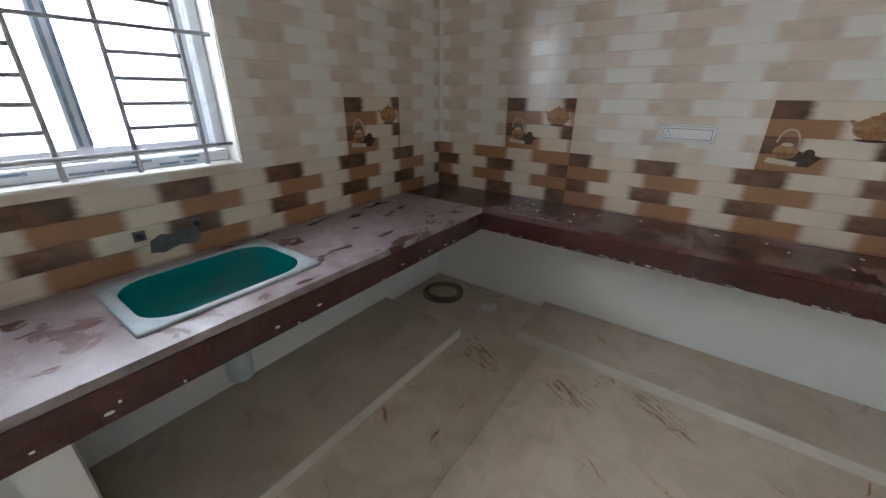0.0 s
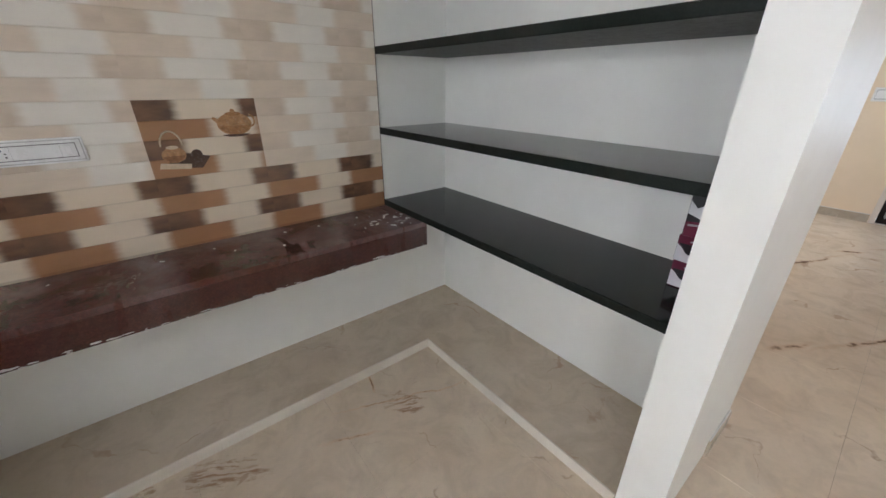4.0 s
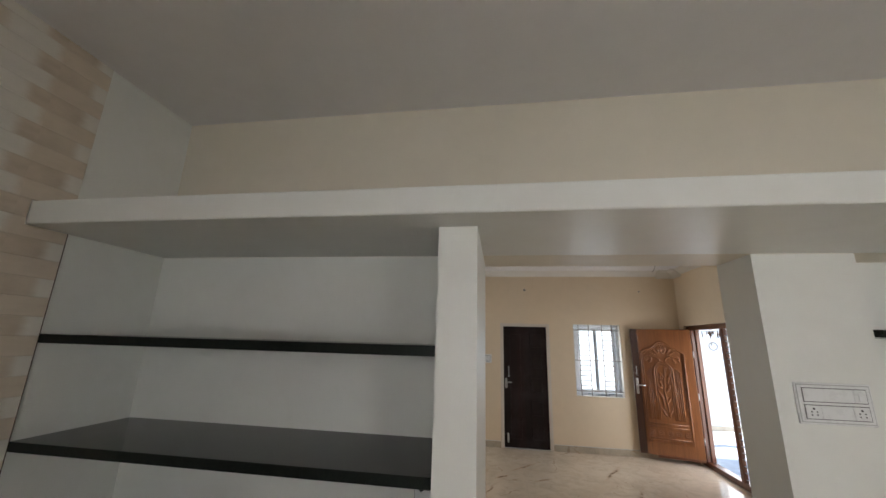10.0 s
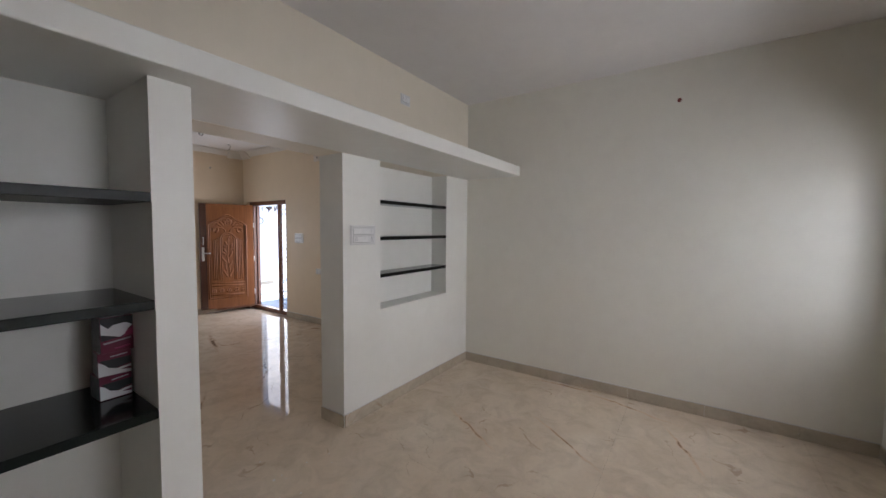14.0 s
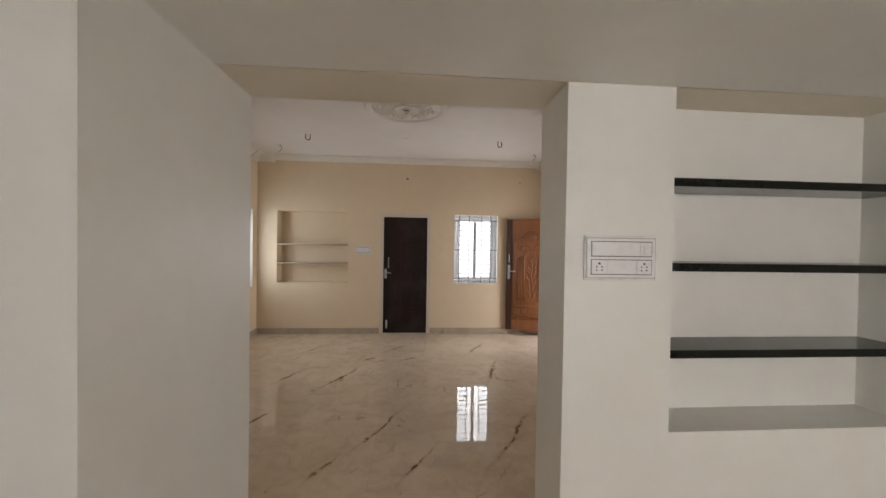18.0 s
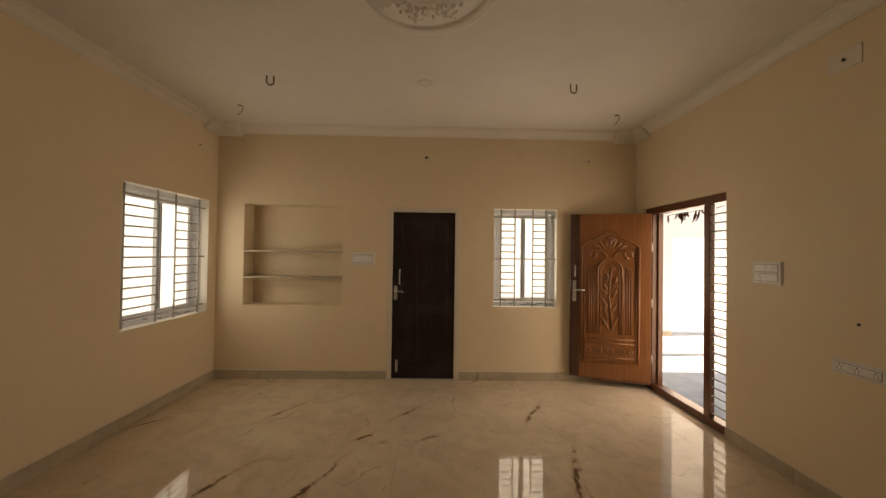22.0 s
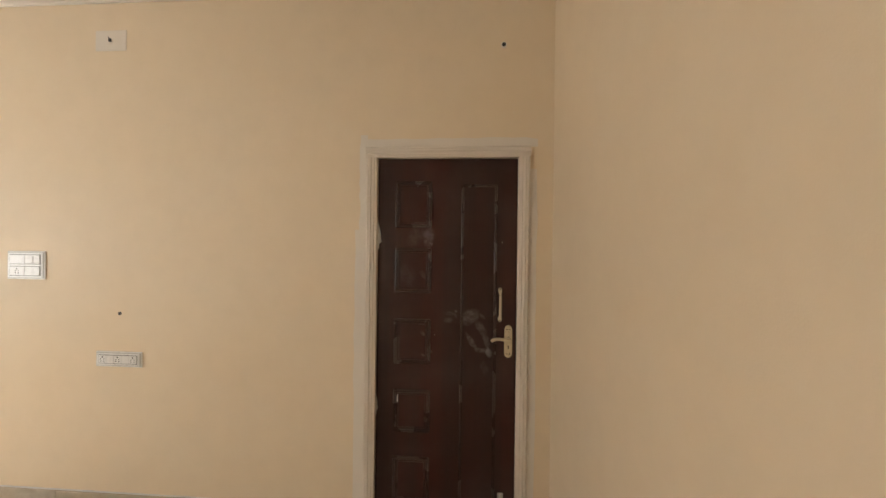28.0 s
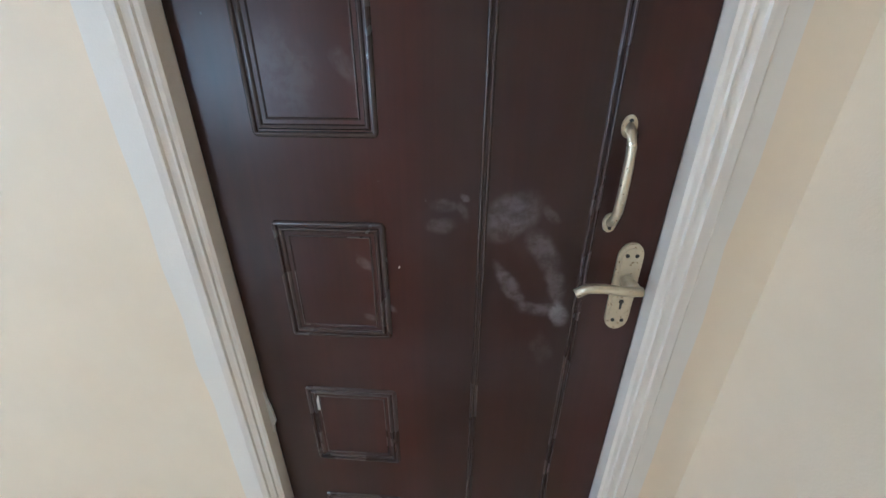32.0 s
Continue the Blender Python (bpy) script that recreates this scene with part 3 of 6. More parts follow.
def oval(cx, cz, rx, rz, sides=18, a0=0.0, a1=360.0):
    full = abs(a1 - a0) > 359
    count = sides if full else sides + 1
    return [(cx + rx * math.cos(radians(a0 + (a1 - a0) * k / sides)), cz + rz * math.sin(radians(a0 + (a1 - a0) * k / sides))) for k in range(count)]


def slab(name, axis, a0, a1, u0, u1, v0, v1, holes, mats, pick=None, label="", category="wall", bevel=0.0):
    """A wall, floor or ceiling with openings through it. axis x: u is y, v is z; y: u is x, v is z; z: u is x, v is y."""
    us = sorted({u0, u1, *(h[i] for h in holes for i in (0, 1) if u0 < h[i] < u1)})
    vs = sorted({v0, v1, *(h[i] for h in holes for i in (2, 3) if v0 < h[i] < v1)})
    solid = {(i, k): not any(h[0] <= (us[i] + us[i + 1]) / 2 <= h[1] and h[2] <= (vs[k] + vs[k + 1]) / 2 <= h[3] for h in holes)
             for i in range(len(us) - 1) for k in range(len(vs) - 1)}

    def at(a, u, v):
        return {"x": (a, u, v), "y": (u, a, v), "z": (u, v, a)}[axis]

    bm = bmesh.new()
    cache = {}

    def vert(*p):
        key = tuple(round(c, 5) for c in p)
        if key not in cache:
            cache[key] = bm.verts.new(p)
        return cache[key]

    def quad(*ps):
        bm.faces.new([vert(*p) for p in ps])

    for (i, k), full in solid.items():
        if not full:
            continue
        p, q, r, s = us[i], us[i + 1], vs[k], vs[k + 1]
        for a in (a0, a1):
            quad(at(a, p, r), at(a, q, r), at(a, q, s), at(a, p, s))
        if not solid.get((i - 1, k)):
            quad(at(a0, p, r), at(a1, p, r), at(a1, p, s), at(a0, p, s))
        if not solid.get((i + 1, k)):
            quad(at(a0, q, r), at(a1, q, r), at(a1, q, s), at(a0, q, s))
        if not solid.get((i, k - 1)):
            quad(at(a0, p, r), at(a1, p, r), at(a1, q, r), at(a0, q, r))
        if not solid.get((i, k + 1)):
            quad(at(a0, p, s), at(a1, p, s), at(a1, q, s), at(a0, q, s))
    bmesh.ops.recalc_face_normals(bm, faces=bm.faces)
    if pick:
        for f in bm.faces:
            f.material_index = pick(f.normal, f.calc_center_median())
    ob = part(name, bm, mats)
    return tagged(ob, label, category, "", "structure")

# ---- plan, in metres ----
XW, YS, XE = -3.046, -3.122, 2.003   # kitchen: west wall, south wall, east wall
YD = -2.93                           # south wall of the kitchen's east half
YP, YH = 0.512, 0.79                 # partition: kitchen face, hall face
YF, XHW = 5.69, -3.153               # hall: far wall, west wall
ZK, ZH = 3.085, 3.07                 # ceilings
ZL, TL, YL = 2.198, 0.105, -0.158    # loft slab: soffit, thickness, front
PX0, PX1 = -1.30, -1.15              # pillar beside the shelves
OX0, OX1 = -1.15, 0.09               # opening into the hall
CT = 0.838                           # worktop height
T = 0.23                             # outer walls

KWIN = (-1.479, -0.40, 1.21, 2.30)   # kitchen window: x, x, z, z
DWIN = (0.60, 1.78, 0.89, 2.13)      # second window of the kitchen
KN = (0.508, 1.553, 0.895, ZL)       # shelf niche in the partition
BD = (-1.02, -0.234, 0.0, 2.06)      # black door in the far wall
FW = (0.231, 1.02, 0.895, 2.11)      # window in the far wall
HN = (-2.822, -1.62, 0.89, 2.12)     # niche in the far wall
LW = (4.342, 5.534, 0.834, 2.131)    # window in the hall's west wall: y, y, z, z
EN = (4.265, 5.535, 0.0, 2.11)       # entrance in the east wall: y, y, z, z
DD = (0.975, 1.755, 0.0, 2.062)      # brown door in the east wall: y, y, z, z


floor = slab("floor", "z", -0.12, -0.006, XW - T, XE + T, YS - T, YF + T, [], GROUT, None, "polished beige marble tiles with brown veins", "floor")
slab("ceiling", "z", ZK, ZK + 0.15, XW - T, XE + T, YS - T, YP + 0.1, [], CEIL, None, "plain white painted kitchen ceiling", "ceiling")
slab("ceiling_hall", "z", ZH, ZH + 0.165, XHW - T, XE + T, YP + 0.1, YF + T + 0.1, [], CEIL, None, "plain white painted hall ceiling", "ceiling")
wall_west = slab("wall_west", "x", XW - T, XW, YS - T, YP, 0, ZK, [], WHITE, None, "kitchen wall with glazed brick-pattern tiles above the worktop")
wall_south = slab("wall_south", "y", YS - T, YS, XW, 0.20, 0, ZK, [KWIN], WHITE, None, "kitchen wall with a barred window and brick-pattern tiles")
slab("wall_south_east", "y", YD - T, YD, 0.20, XE + T, 0, ZK, [DWIN], WHITE, None, "white kitchen wall with a barred window")
slab("wall_east", "x", XE, XE + T, YD, YH - 0.01, 0, ZK, [], IVORY, None, "ivory kitchen wall, plain and smooth")
slab("wall_hall_east", "x", XE, XE + T, YH - 0.01, YF + T, 0, ZK, [DD, EN], CREAM, None, "cream hall wall with entrance and a brown door")
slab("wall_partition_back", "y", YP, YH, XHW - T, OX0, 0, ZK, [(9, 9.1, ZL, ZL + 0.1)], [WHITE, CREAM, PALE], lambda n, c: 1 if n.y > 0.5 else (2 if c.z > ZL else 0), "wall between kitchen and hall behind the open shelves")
slab("wall_partition_niche", "y", YP, YH - 0.075, OX1, XE, 0, ZL, [KN], [WHITE, CREAM], None, "white wall with a shelf niche beside the opening")
slab("wall_partition_skin", "y", YH - 0.075, YH, OX1, XE, 0, ZL, [], [WHITE, CREAM], lambda n, c: 1 if n.y > 0.5 else 0, "thin back of the shelf niche")
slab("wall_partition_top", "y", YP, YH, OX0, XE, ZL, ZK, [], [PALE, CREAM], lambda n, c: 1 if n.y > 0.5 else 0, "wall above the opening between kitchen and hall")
slab("wall_hall_west", "x", XHW - T, XHW, YH, YF + T, 0, ZK, [LW], CREAM, None, "cream hall wall with a barred window")
slab("wall_north", "y", YF, YF + 0.25, XHW, XE, 0, ZH, [BD, FW, HN], CREAM, None, "cream far wall of the hall with niche, door and window")
slab("wall_niche_back", "y", YF + 0.25, YF + 0.30, XHW, XE, 0.5, 2.4, [FW], CREAM, None, "back of the hall's wall niche")
pillar = slab("pillar", "x", PX0, PX1, 0.0, YP, 0, ZL, [], WHITE, None, "white plastered pillar beside the black shelves", "pillar")
loft_slab = slab("loft_slab", "z", ZL, ZL + TL, XW, XE, YL, YP, [], WHITE, None, "white concrete loft slab over shelves and opening", "loft")

for ob in (loft_slab,):
    bev = ob.modifiers.new("soft_plaster_edge", "BEVEL")
    bev.width, bev.segments, bev.limit_method = 0.007, 2, "ANGLE"

window_light("kitchen_window_light", (KWIN[0] + KWIN[1]) / 2, YS - 0.48, (KWIN[2] + KWIN[3]) / 2, KWIN[1] - KWIN[0], KWIN[3] - KWIN[2], 0, 8.8, (1.0, 0.985, 0.965), 56)
window_light("dining_window_light", (DWIN[0] + DWIN[1]) / 2, YD - 0.48, (DWIN[2] + DWIN[3]) / 2, DWIN[1] - DWIN[0], DWIN[3] - DWIN[2], 0, 9.6, (1.0, 0.985, 0.97), 58)
for wide, z0, z1, watts, at in ((FW[1] - FW[0], FW[2], FW[3], 3.1, lambda u: (FW[0] + u, YF + 0.104, 180)), (LW[1] - LW[0], LW[2], LW[3], 4.2, lambda u: (XHW - 0.104, LW[0] + u, -90))):
    half = wide / 2
    for u0, u1 in ((0.105, half - 0.03), (half + 0.03, wide - 0.105)):
        px, py, turn = at((u0 + u1) / 2)
        window_light("pane_light", px, py, (z0 + z1) / 2, u1 - u0, z1 - z0 - 0.21, turn, watts / 2, (0.84, 0.93, 1.0))
window_light("entrance_light", XE + 0.25, 4.94, 1.05, 0.85, 1.9, 90, 6.5, (1.0, 0.98, 0.95))

# ---- outside ----
tagged(part("ground", box(-60, 60, -60, 60, -0.5, -0.32), EARTH), "bare brown earth around the house", "ground", "", "structure")
tagged(part("porch_floor", box(XE + T, XE + 5.2, 2.2, 12.9, -0.34, -0.07, 0.01), CONCRETE), "grey cement floor outside the entrance", "pavement", "", "structure")
tagged(part("compound_wall", box(XE + 5.2, XE + 5.35, -6, 13.0, -0.34, 2.6, 0.01), OUTWALL), "white compound wall in bright sun", "wall", "", "structure")
tagged(part("compound_end_wall", box(XE - 1.0, XE + 5.2, 12.9, 13.0, -0.34, 2.6, 0.01), OUTWALL), "white compound wall behind the porch in bright sun", "wall", "", "structure")
slab("porch_end_wall", "y", 8.6, 8.83, XE + T, XE + 5.2, -0.34, 3.2, [(4.35, XE + 5.21, -0.35, 1.95)], PORCHPAINT, None, "white porch wall and beam with a wide opening")
tagged(part("porch_skirting", box(XE + T, 4.34, 8.585, 8.6, -0.07, 0.03, 0.003), SKIRT), "dark stone skirting at the foot of the porch wall", "skirting", "", "structure")
# Added wall, unseen behind the backdrop; keeps direct sun off the west window.
tagged(part("sun_block_wall", box(XHW - 3.4, XHW - 3.2, -8, YF + 8, -0.34, 7.0, 0.01), OUTWALL), "tall unseen white wall added beside the hall to block the sun", "wall", "", "structure")
# Glowing sheets added outside each window so the panes look bright.
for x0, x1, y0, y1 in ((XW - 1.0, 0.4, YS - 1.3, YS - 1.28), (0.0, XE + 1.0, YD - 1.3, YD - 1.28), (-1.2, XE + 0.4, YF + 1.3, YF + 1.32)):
    tagged(part("backdrop", box(x0, x1, y0, y1, -0.3, 3.4), GLOW), "glowing sheet standing in for white daylight outside the window", "backdrop", "", "structure")
tagged(part("backdrop", box(XHW - 1.32, XHW - 1.3, 3.2, 7.6, -0.3, 3.4), GLOW), "glowing sheet standing in for white daylight outside the window", "backdrop", "", "structure")
vent = thing("vent_grille", "white louvred vent on the porch wall", "vent", 3.17, 8.597, 0.06, 90)
part("frame", box(-0.03, 0, -0.45, 0.45, 0, 1.06, 0.005), UPVC, vent)
for k in range(7):
    part("slat", box(-0.07, -0.03, -0.42, 0.42, 0.07 + 0.14 * k, 0.125 + 0.14 * k), PLATE_GREY, vent)
loop = thing("wall_ring", "small dark ring lamp on the porch wall", "lamp", 3.93, 8.59, 1.80, 90)
part("ring", tube([(-0.06, 0.09 * math.cos(a), 0.09 * math.sin(a)) for a in (2 * math.pi * k / 20 for k in range(20))], 0.014, 8, True), PLATE_GREY, loop)
part("bracket", rod((0, 0, 0.02), (-0.06, 0.02, 0.085), 0.012), PLATE_GREY, loop)


# ---- windows ----
def window(name, label, x, y, z, turn, wide, high, uprights, deep=0.16, rungs=11, mull=0.5):
    """A sliding window with a welded iron grille. Local x to the right from inside, y outwards."""
    w = thing(name, label, "window", x, y, z, turn, "", "structure")
    for nm, b in (("reveal", (0, wide, 0.003, deep, 0, 0.004)), ("reveal", (0, wide, 0.003, deep, high - 0.004, high)),
                  ("reveal", (0, 0.004, 0.003, deep, 0.004, high - 0.004)), ("reveal", (wide - 0.004, wide, 0.003, deep, 0.004, high - 0.004))):
        part(nm, box(*b), REVEAL, w)
    f = 0.055
    for b in ((0, wide, 0, f), (0, wide, high - f, high), (0, f, f, high - f), (wide - f, wide, f, high - f)):
        part("window_frame", box(b[0] + 0.004, b[1] - 0.004, deep - 0.06, deep + 0.02, b[2] + 0.004, b[3] - 0.004, 0.004), UPVC, w)
    half = wide * mull
    for k, (a, c) in enumerate(((f, half + 0.02), (half - 0.02, wide - f))):
        sash = part("sash", bmesh.new(), UPVC, w)
        d = deep - 0.045 + 0.03 * k
        for b in ((a, c, f, f + 0.05), (a, c, high - f - 0.05, high - f), (a, a + 0.05, f + 0.05, high - f - 0.05), (c - 0.05, c, f + 0.05, high - f - 0.05)):
            part("sash_bar", box(b[0], b[1], d, d + 0.025, b[2], b[3], 0.003), UPVC, sash)
        pane = part("pane", box(a + 0.045, c - 0.045, d + 0.010, d + 0.014, f + 0.045, high - f - 0.045), GLASS, sash)
        pane.visible_shadow = False
    for a, b in ((half - 0.018, 0.0), (half + 0.012, 0.0)):
        part("film_strip", box(a, a + 0.012, deep - 0.049, deep - 0.0455, f + 0.06, high - f - 0.06), FILM, w)
    rnd = random.Random(name)
    for k in range(7):
        u = rnd.uniform(f, wide - f - 0.12)
        part("film_strip", box(u, u + rnd.uniform(0.05, 0.11), deep - 0.0635, deep - 0.0605, 0.014 + 0.02 * (k % 2), 0.024 + 0.02 * (k % 2)), FILM, w)
    yb = 0.055
    for u in uprights:
        part("bar", rod((u, yb, 0), (u, yb, high), 0.009, 8), IRON, w)
    low, top, mid = 0.085, high - 0.10, high * 0.49
    for v in (low, mid, top):
        part("bar", rod((0, yb - 0.008, v), (wide, yb - 0.008, v), 0.008, 8), IRON, w)
    for a, c in ((uprights[0], uprights[1]), (uprights[2], uprights[3])):
        n1 = rungs // 2
        for lo, hi in ((low, mid), (mid, top)):
            for k in range(1, n1 + 1):
                v = lo + (hi - lo) * k / (n1 + 1)
                part("rung", rod((a, yb + 0.004, v), (c, yb + 0.004, v), 0.0085, 6), IRON, w)
    return w


window("window_1", "white sliding window with iron bars above the sink", KWIN[1], YS, KWIN[2], 180, KWIN[1] - KWIN[0], KWIN[3] - KWIN[2], (0.12, 0.47, 0.70, 0.955), 0.17, 8, 0.53)
window("window_2", "white sliding window with iron bars in the kitchen", DWIN[1], YD, DWIN[2], 180, DWIN[1] - DWIN[0], DWIN[3] - DWIN[2], (0.10, 0.45, 0.72, 1.07), 0.17, 11)
window("window_3", "white sliding window with iron bars beside the entrance", FW[0], YF, FW[2], 0, FW[1] - FW[0], FW[3] - FW[2], (0.10, 0.275, 0.50, 0.665), 0.17, 11)
window("window_4", "white sliding window with iron bars near the niche", XHW, LW[0], LW[2], 90, LW[1] - LW[0], LW[3] - LW[2], (0.08, 0.47, 0.72, 1.10), 0.17, 11)

# ---- kitchen ----
for k, z in enumerate((0.838, 1.285, 1.712)):
    s = thing("shelf", "polished black granite shelf between wall and pillar", "shelf", 0, 0, 0, 0, "black kitchen shelves")
    part("top_slab", box(XW, PX0, 0.006, YP, z + 0.004, z + 0.036), BLACK, s)
    part("underside", box(XW, PX0, 0.006, YP, z, z + 0.004), SAWN, s, "grey unpolished underside")
    part("front_edge", box(XW, PX0, 0.0, 0.006, z - 0.001, z + 0.037, 0.0025), BLACK_EDGE, s, "rounded polished front edge")
for z in (1.175, 1.508, 1.831):
    tagged(part("shelf", box(KN[0], KN[1], YP + 0.002, YH - 0.076, z, z + 0.032, 0.003), BLACK), "black granite shelf in the white niche", "shelf", "niche shelves")

CX, CY = -2.617, -2.447                # worktop fronts
SINK = (-1.465, -0.805, -3.035, -2.56)
top = thing("worktop", "dusty maroon granite kitchen worktop", "worktop")
w1 = slab("top_slab", "z", CT - 0.03, CT, XW, CX, YS, 0.03, [], MAROON)
w2 = slab("top_slab", "z", CT - 0.03, CT, CX, -0.25, YS, CY, [(SINK[0] + 0.03, SINK[1] - 0.03, SINK[2] + 0.03, SINK[3] - 0.03)], MAROON_DUSTY)
for w in (w1, w2):
    for key in ("label", "category", "kind"):
        if key in w:
            del w[key]
    w.parent = top
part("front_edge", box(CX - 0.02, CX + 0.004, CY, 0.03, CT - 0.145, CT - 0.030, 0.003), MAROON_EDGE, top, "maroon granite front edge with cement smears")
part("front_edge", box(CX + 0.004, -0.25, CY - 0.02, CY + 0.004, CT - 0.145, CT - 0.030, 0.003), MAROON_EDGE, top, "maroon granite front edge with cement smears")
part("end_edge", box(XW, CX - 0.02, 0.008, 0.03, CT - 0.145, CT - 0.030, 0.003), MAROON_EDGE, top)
rnd = random.Random(4)
for k in range(70):
    y = rnd.uniform(CY + 0.1, 0.0)
    if k % 4:
        wide, tall = rnd.uniform(0.003, 0.022), rnd.uniform(0.001, 0.0035)
        blob = plate([(u * rnd.uniform(0.6, 1.3), v * rnd.uniform(0.5, 1.6)) for u, v in oval(0, 0, wide, tall, 9)], 0.002)
        ob = part("cement_smear", blob, CHIP, top)
        ob.matrix_basis = pose(CX + 0.0045, y, CT - 0.143 + rnd.uniform(0, 0.012), 0, 0, 90)
    else:
        blob = plate(oval(0, 0, rnd.uniform(0.004, 0.012), rnd.uniform(0.004, 0.008), 8), 0.0015)
        ob = part("cement_spot", blob, CHIP, top)
        ob.matrix_basis = pose(rnd.uniform(XW + 0.1, CX - 0.05), y, CT + 0.001, -90, 0, rnd.uniform(0, 90))
for k in range(24):
    big = rnd.choice((0.004, 0.006, 0.010, 0.019))
    ring = [(big * rnd.uniform(0.5, 1.6) * math.cos(a), 0.45 * big * rnd.uniform(0.4, 1.5) * math.sin(a)) for a in (2 * math.pi * j / 8 for j in range(8))]
    ob = part("cement_spot", plate(ring, 0.0012), CHIP, top)
    ob.matrix_basis = pose(min(CX - 0.03, rnd.gauss(-2.80, 0.09)), -abs(rnd.gauss(0.12, 0.10)) - 0.01, CT + 0.0008, -90, 0, rnd.uniform(0, 180))
for k in range(14):
    x = rnd.uniform(CX + 0.3, -0.4)
    ob = part("cement_smear", plate(oval(0, 0, rnd.uniform(0.004, 0.012), rnd.uniform(0.002, 0.006), 9), 0.002), CHIP, top)
    ob.matrix_basis = pose(x, CY + 0.0045, CT - 0.14 + rnd.uniform(0, 0.05), 0, 0, 180)
slab("worktop_support", "x", -0.595, -0.49, YS, CY - 0.03, 0, CT - 0.032, [], WHITE, None, "white plastered cheek wall under the worktop", "wall")


def plinth(x0, x1, y0, y1, sides):
    p = thing("plinth", "raised marble-tiled plinth under worktop and shelves", "plinth", 0, 0, 0, 0, "", "structure")
    part("top_tile", box(x0, x1, y0, y1, 0.0, 0.058), PLINTH, p)
    for a in sides:
        b = {"x1": (x1, x1 + 0.008, y0, y1), "y0": (max(x0, -2.555), x1, y0 - 0.008, y0), "y1": (x0, x1, y1, y1 + 0.008)}[a]
        part("edge_strip", box(*b, 0.0, 0.062, 0.002), EDGE, p, "pale polished edge strip")


plinth(XW, -2.563, -2.105, -0.0125, ("x1",))
plinth(XW, PX0, -0.012, YP, ("y0",))
plinth(-2.36, -0.595, YS, -2.43, ("y1",))

sink = thing("kitchen_sink", "teal green sink with a dusty pale rim", "sink", (SINK[0] + SINK[1]) / 2, (SINK[2] + SINK[3]) / 2, CT)
sw_, sd = (SINK[1] - SINK[0]) / 2, (SINK[3] - SINK[2]) / 2


def round_rect(a, b, r, z, n=6):
    out = []
    for cx, cy, a0 in ((a - r, b - r, 0), (-a + r, b - r, 90), (-a + r, -b + r, 180), (a - r, -b + r, 270)):
        out += [(cx + r * math.cos(radians(a0 + 90 * k / n)), cy + r * math.sin(radians(a0 + 90 * k / n)), z) for k in range(n + 1)]
    return out


def loft(rings, cap=True):
    bm = bmesh.new()
    vs = [[bm.verts.new(p) for p in r] for r in rings]
    for a, c in zip(vs, vs[1:]):
        for k in range(len(a)):
            f = bm.faces.new((a[k], a[(k + 1) % len(a)], c[(k + 1) % len(a)], c[k]))
            f.smooth = True
    if cap:
        bm.faces.new(vs[-1])
    return bm


bi = (sw_ - 0.042, sd - 0.034)
part("rim", loft([round_rect(sw_, sd, 0.012, 0.001), round_rect(sw_, sd, 0.012, 0.007), round_rect(sw_ - 0.006, sd - 0.006, 0.012, 0.011),
                  round_rect(bi[0] + 0.006, bi[1] + 0.006, 0.126, 0.011), round_rect(bi[0], bi[1], 0.12, 0.006)], False), RIMM, sink, "dust-covered pale rim")
part("basin", loft([round_rect(bi[0], bi[1], 0.12, 0.006), round_rect(bi[0] - 0.012, bi[1] - 0.012, 0.115, -0.06), round_rect(bi[0] - 0.03, bi[1] - 0.03, 0.105, -0.14),
                    round_rect(bi[0] - 0.07, bi[1] - 0.07, 0.06, -0.165), round_rect(0.03, 0.03, 0.029, -0.17)]), TEAL, sink)
part("drain", lathe([(0.028, -0.169), (0.028, -0.166), (0.018, -0.166)], 20), STEEL, sink)
part("drain_pipe", lathe([(0.030, -0.168), (0.030, -0.30), (0.050, -0.31), (0.054, -0.33), (0.054, -0.49), (0.048, -0.50), (0.040, -0.50)], 20), PIPE, sink, "grey plastic drain pipe")
for x in (-0.98, -1.19):
    tp = thing("tap_outlet", "capped tap outlet in the tiled wall", "tap outlet", x - 0.03, YS + 0.009, 0.977, 180, "tap outlets")
    part("escutcheon", plate([(-0.021, -0.021), (0.021, -0.021), (0.021, 0.021), (-0.021, 0.021)], 0.004), DARKGREY, tp)
    part("plug", rod((0, -0.004, 0), (0, -0.022, 0), 0.013, 12), SLOT, tp)

part("cement_smear", plate([(0.0, 0.0), (0.05, -0.012), (0.11, 0.004), (0.17, -0.006), (0.20, 0.02), (0.19, 0.06), (0.14, 0.075), (0.09, 0.06), (0.05, 0.07), (0.01, 0.05)], 0.0006), STAIN, wall_south).matrix_basis = pose(-1.03, YS + 0.0082, 0.895, 0, 0, 180)

coil = thing("hose_coil", "dirty brown hose coiled on the floor", "hose", -2.765, -2.86, 0.0)
for k, (r, z, dx) in enumerate(((0.135, 0.007, 0.0), (0.122, 0.018, 0.010), (0.146, 0.019, -0.008), (0.130, 0.030, -0.004), (0.152, 0.008, 0.012))):
    part("hose_loop", tube([(dx + r * math.cos(a), 1.05 * r * math.sin(a), z + 0.003 * math.sin(3 * a)) for a in (2 * math.pi * j / 36 for j in range(36))], 0.0068, 8, True), HOSE, coil)
lid = thing("plastic_lid", "round white plastic lid lying on the floor", "lid", -2.80, -2.45, 0.0)
part("disc", lathe([(0.062, 0.0), (0.064, 0.004), (0.058, 0.009), (0.02, 0.010)], 28), PLATE, lid)


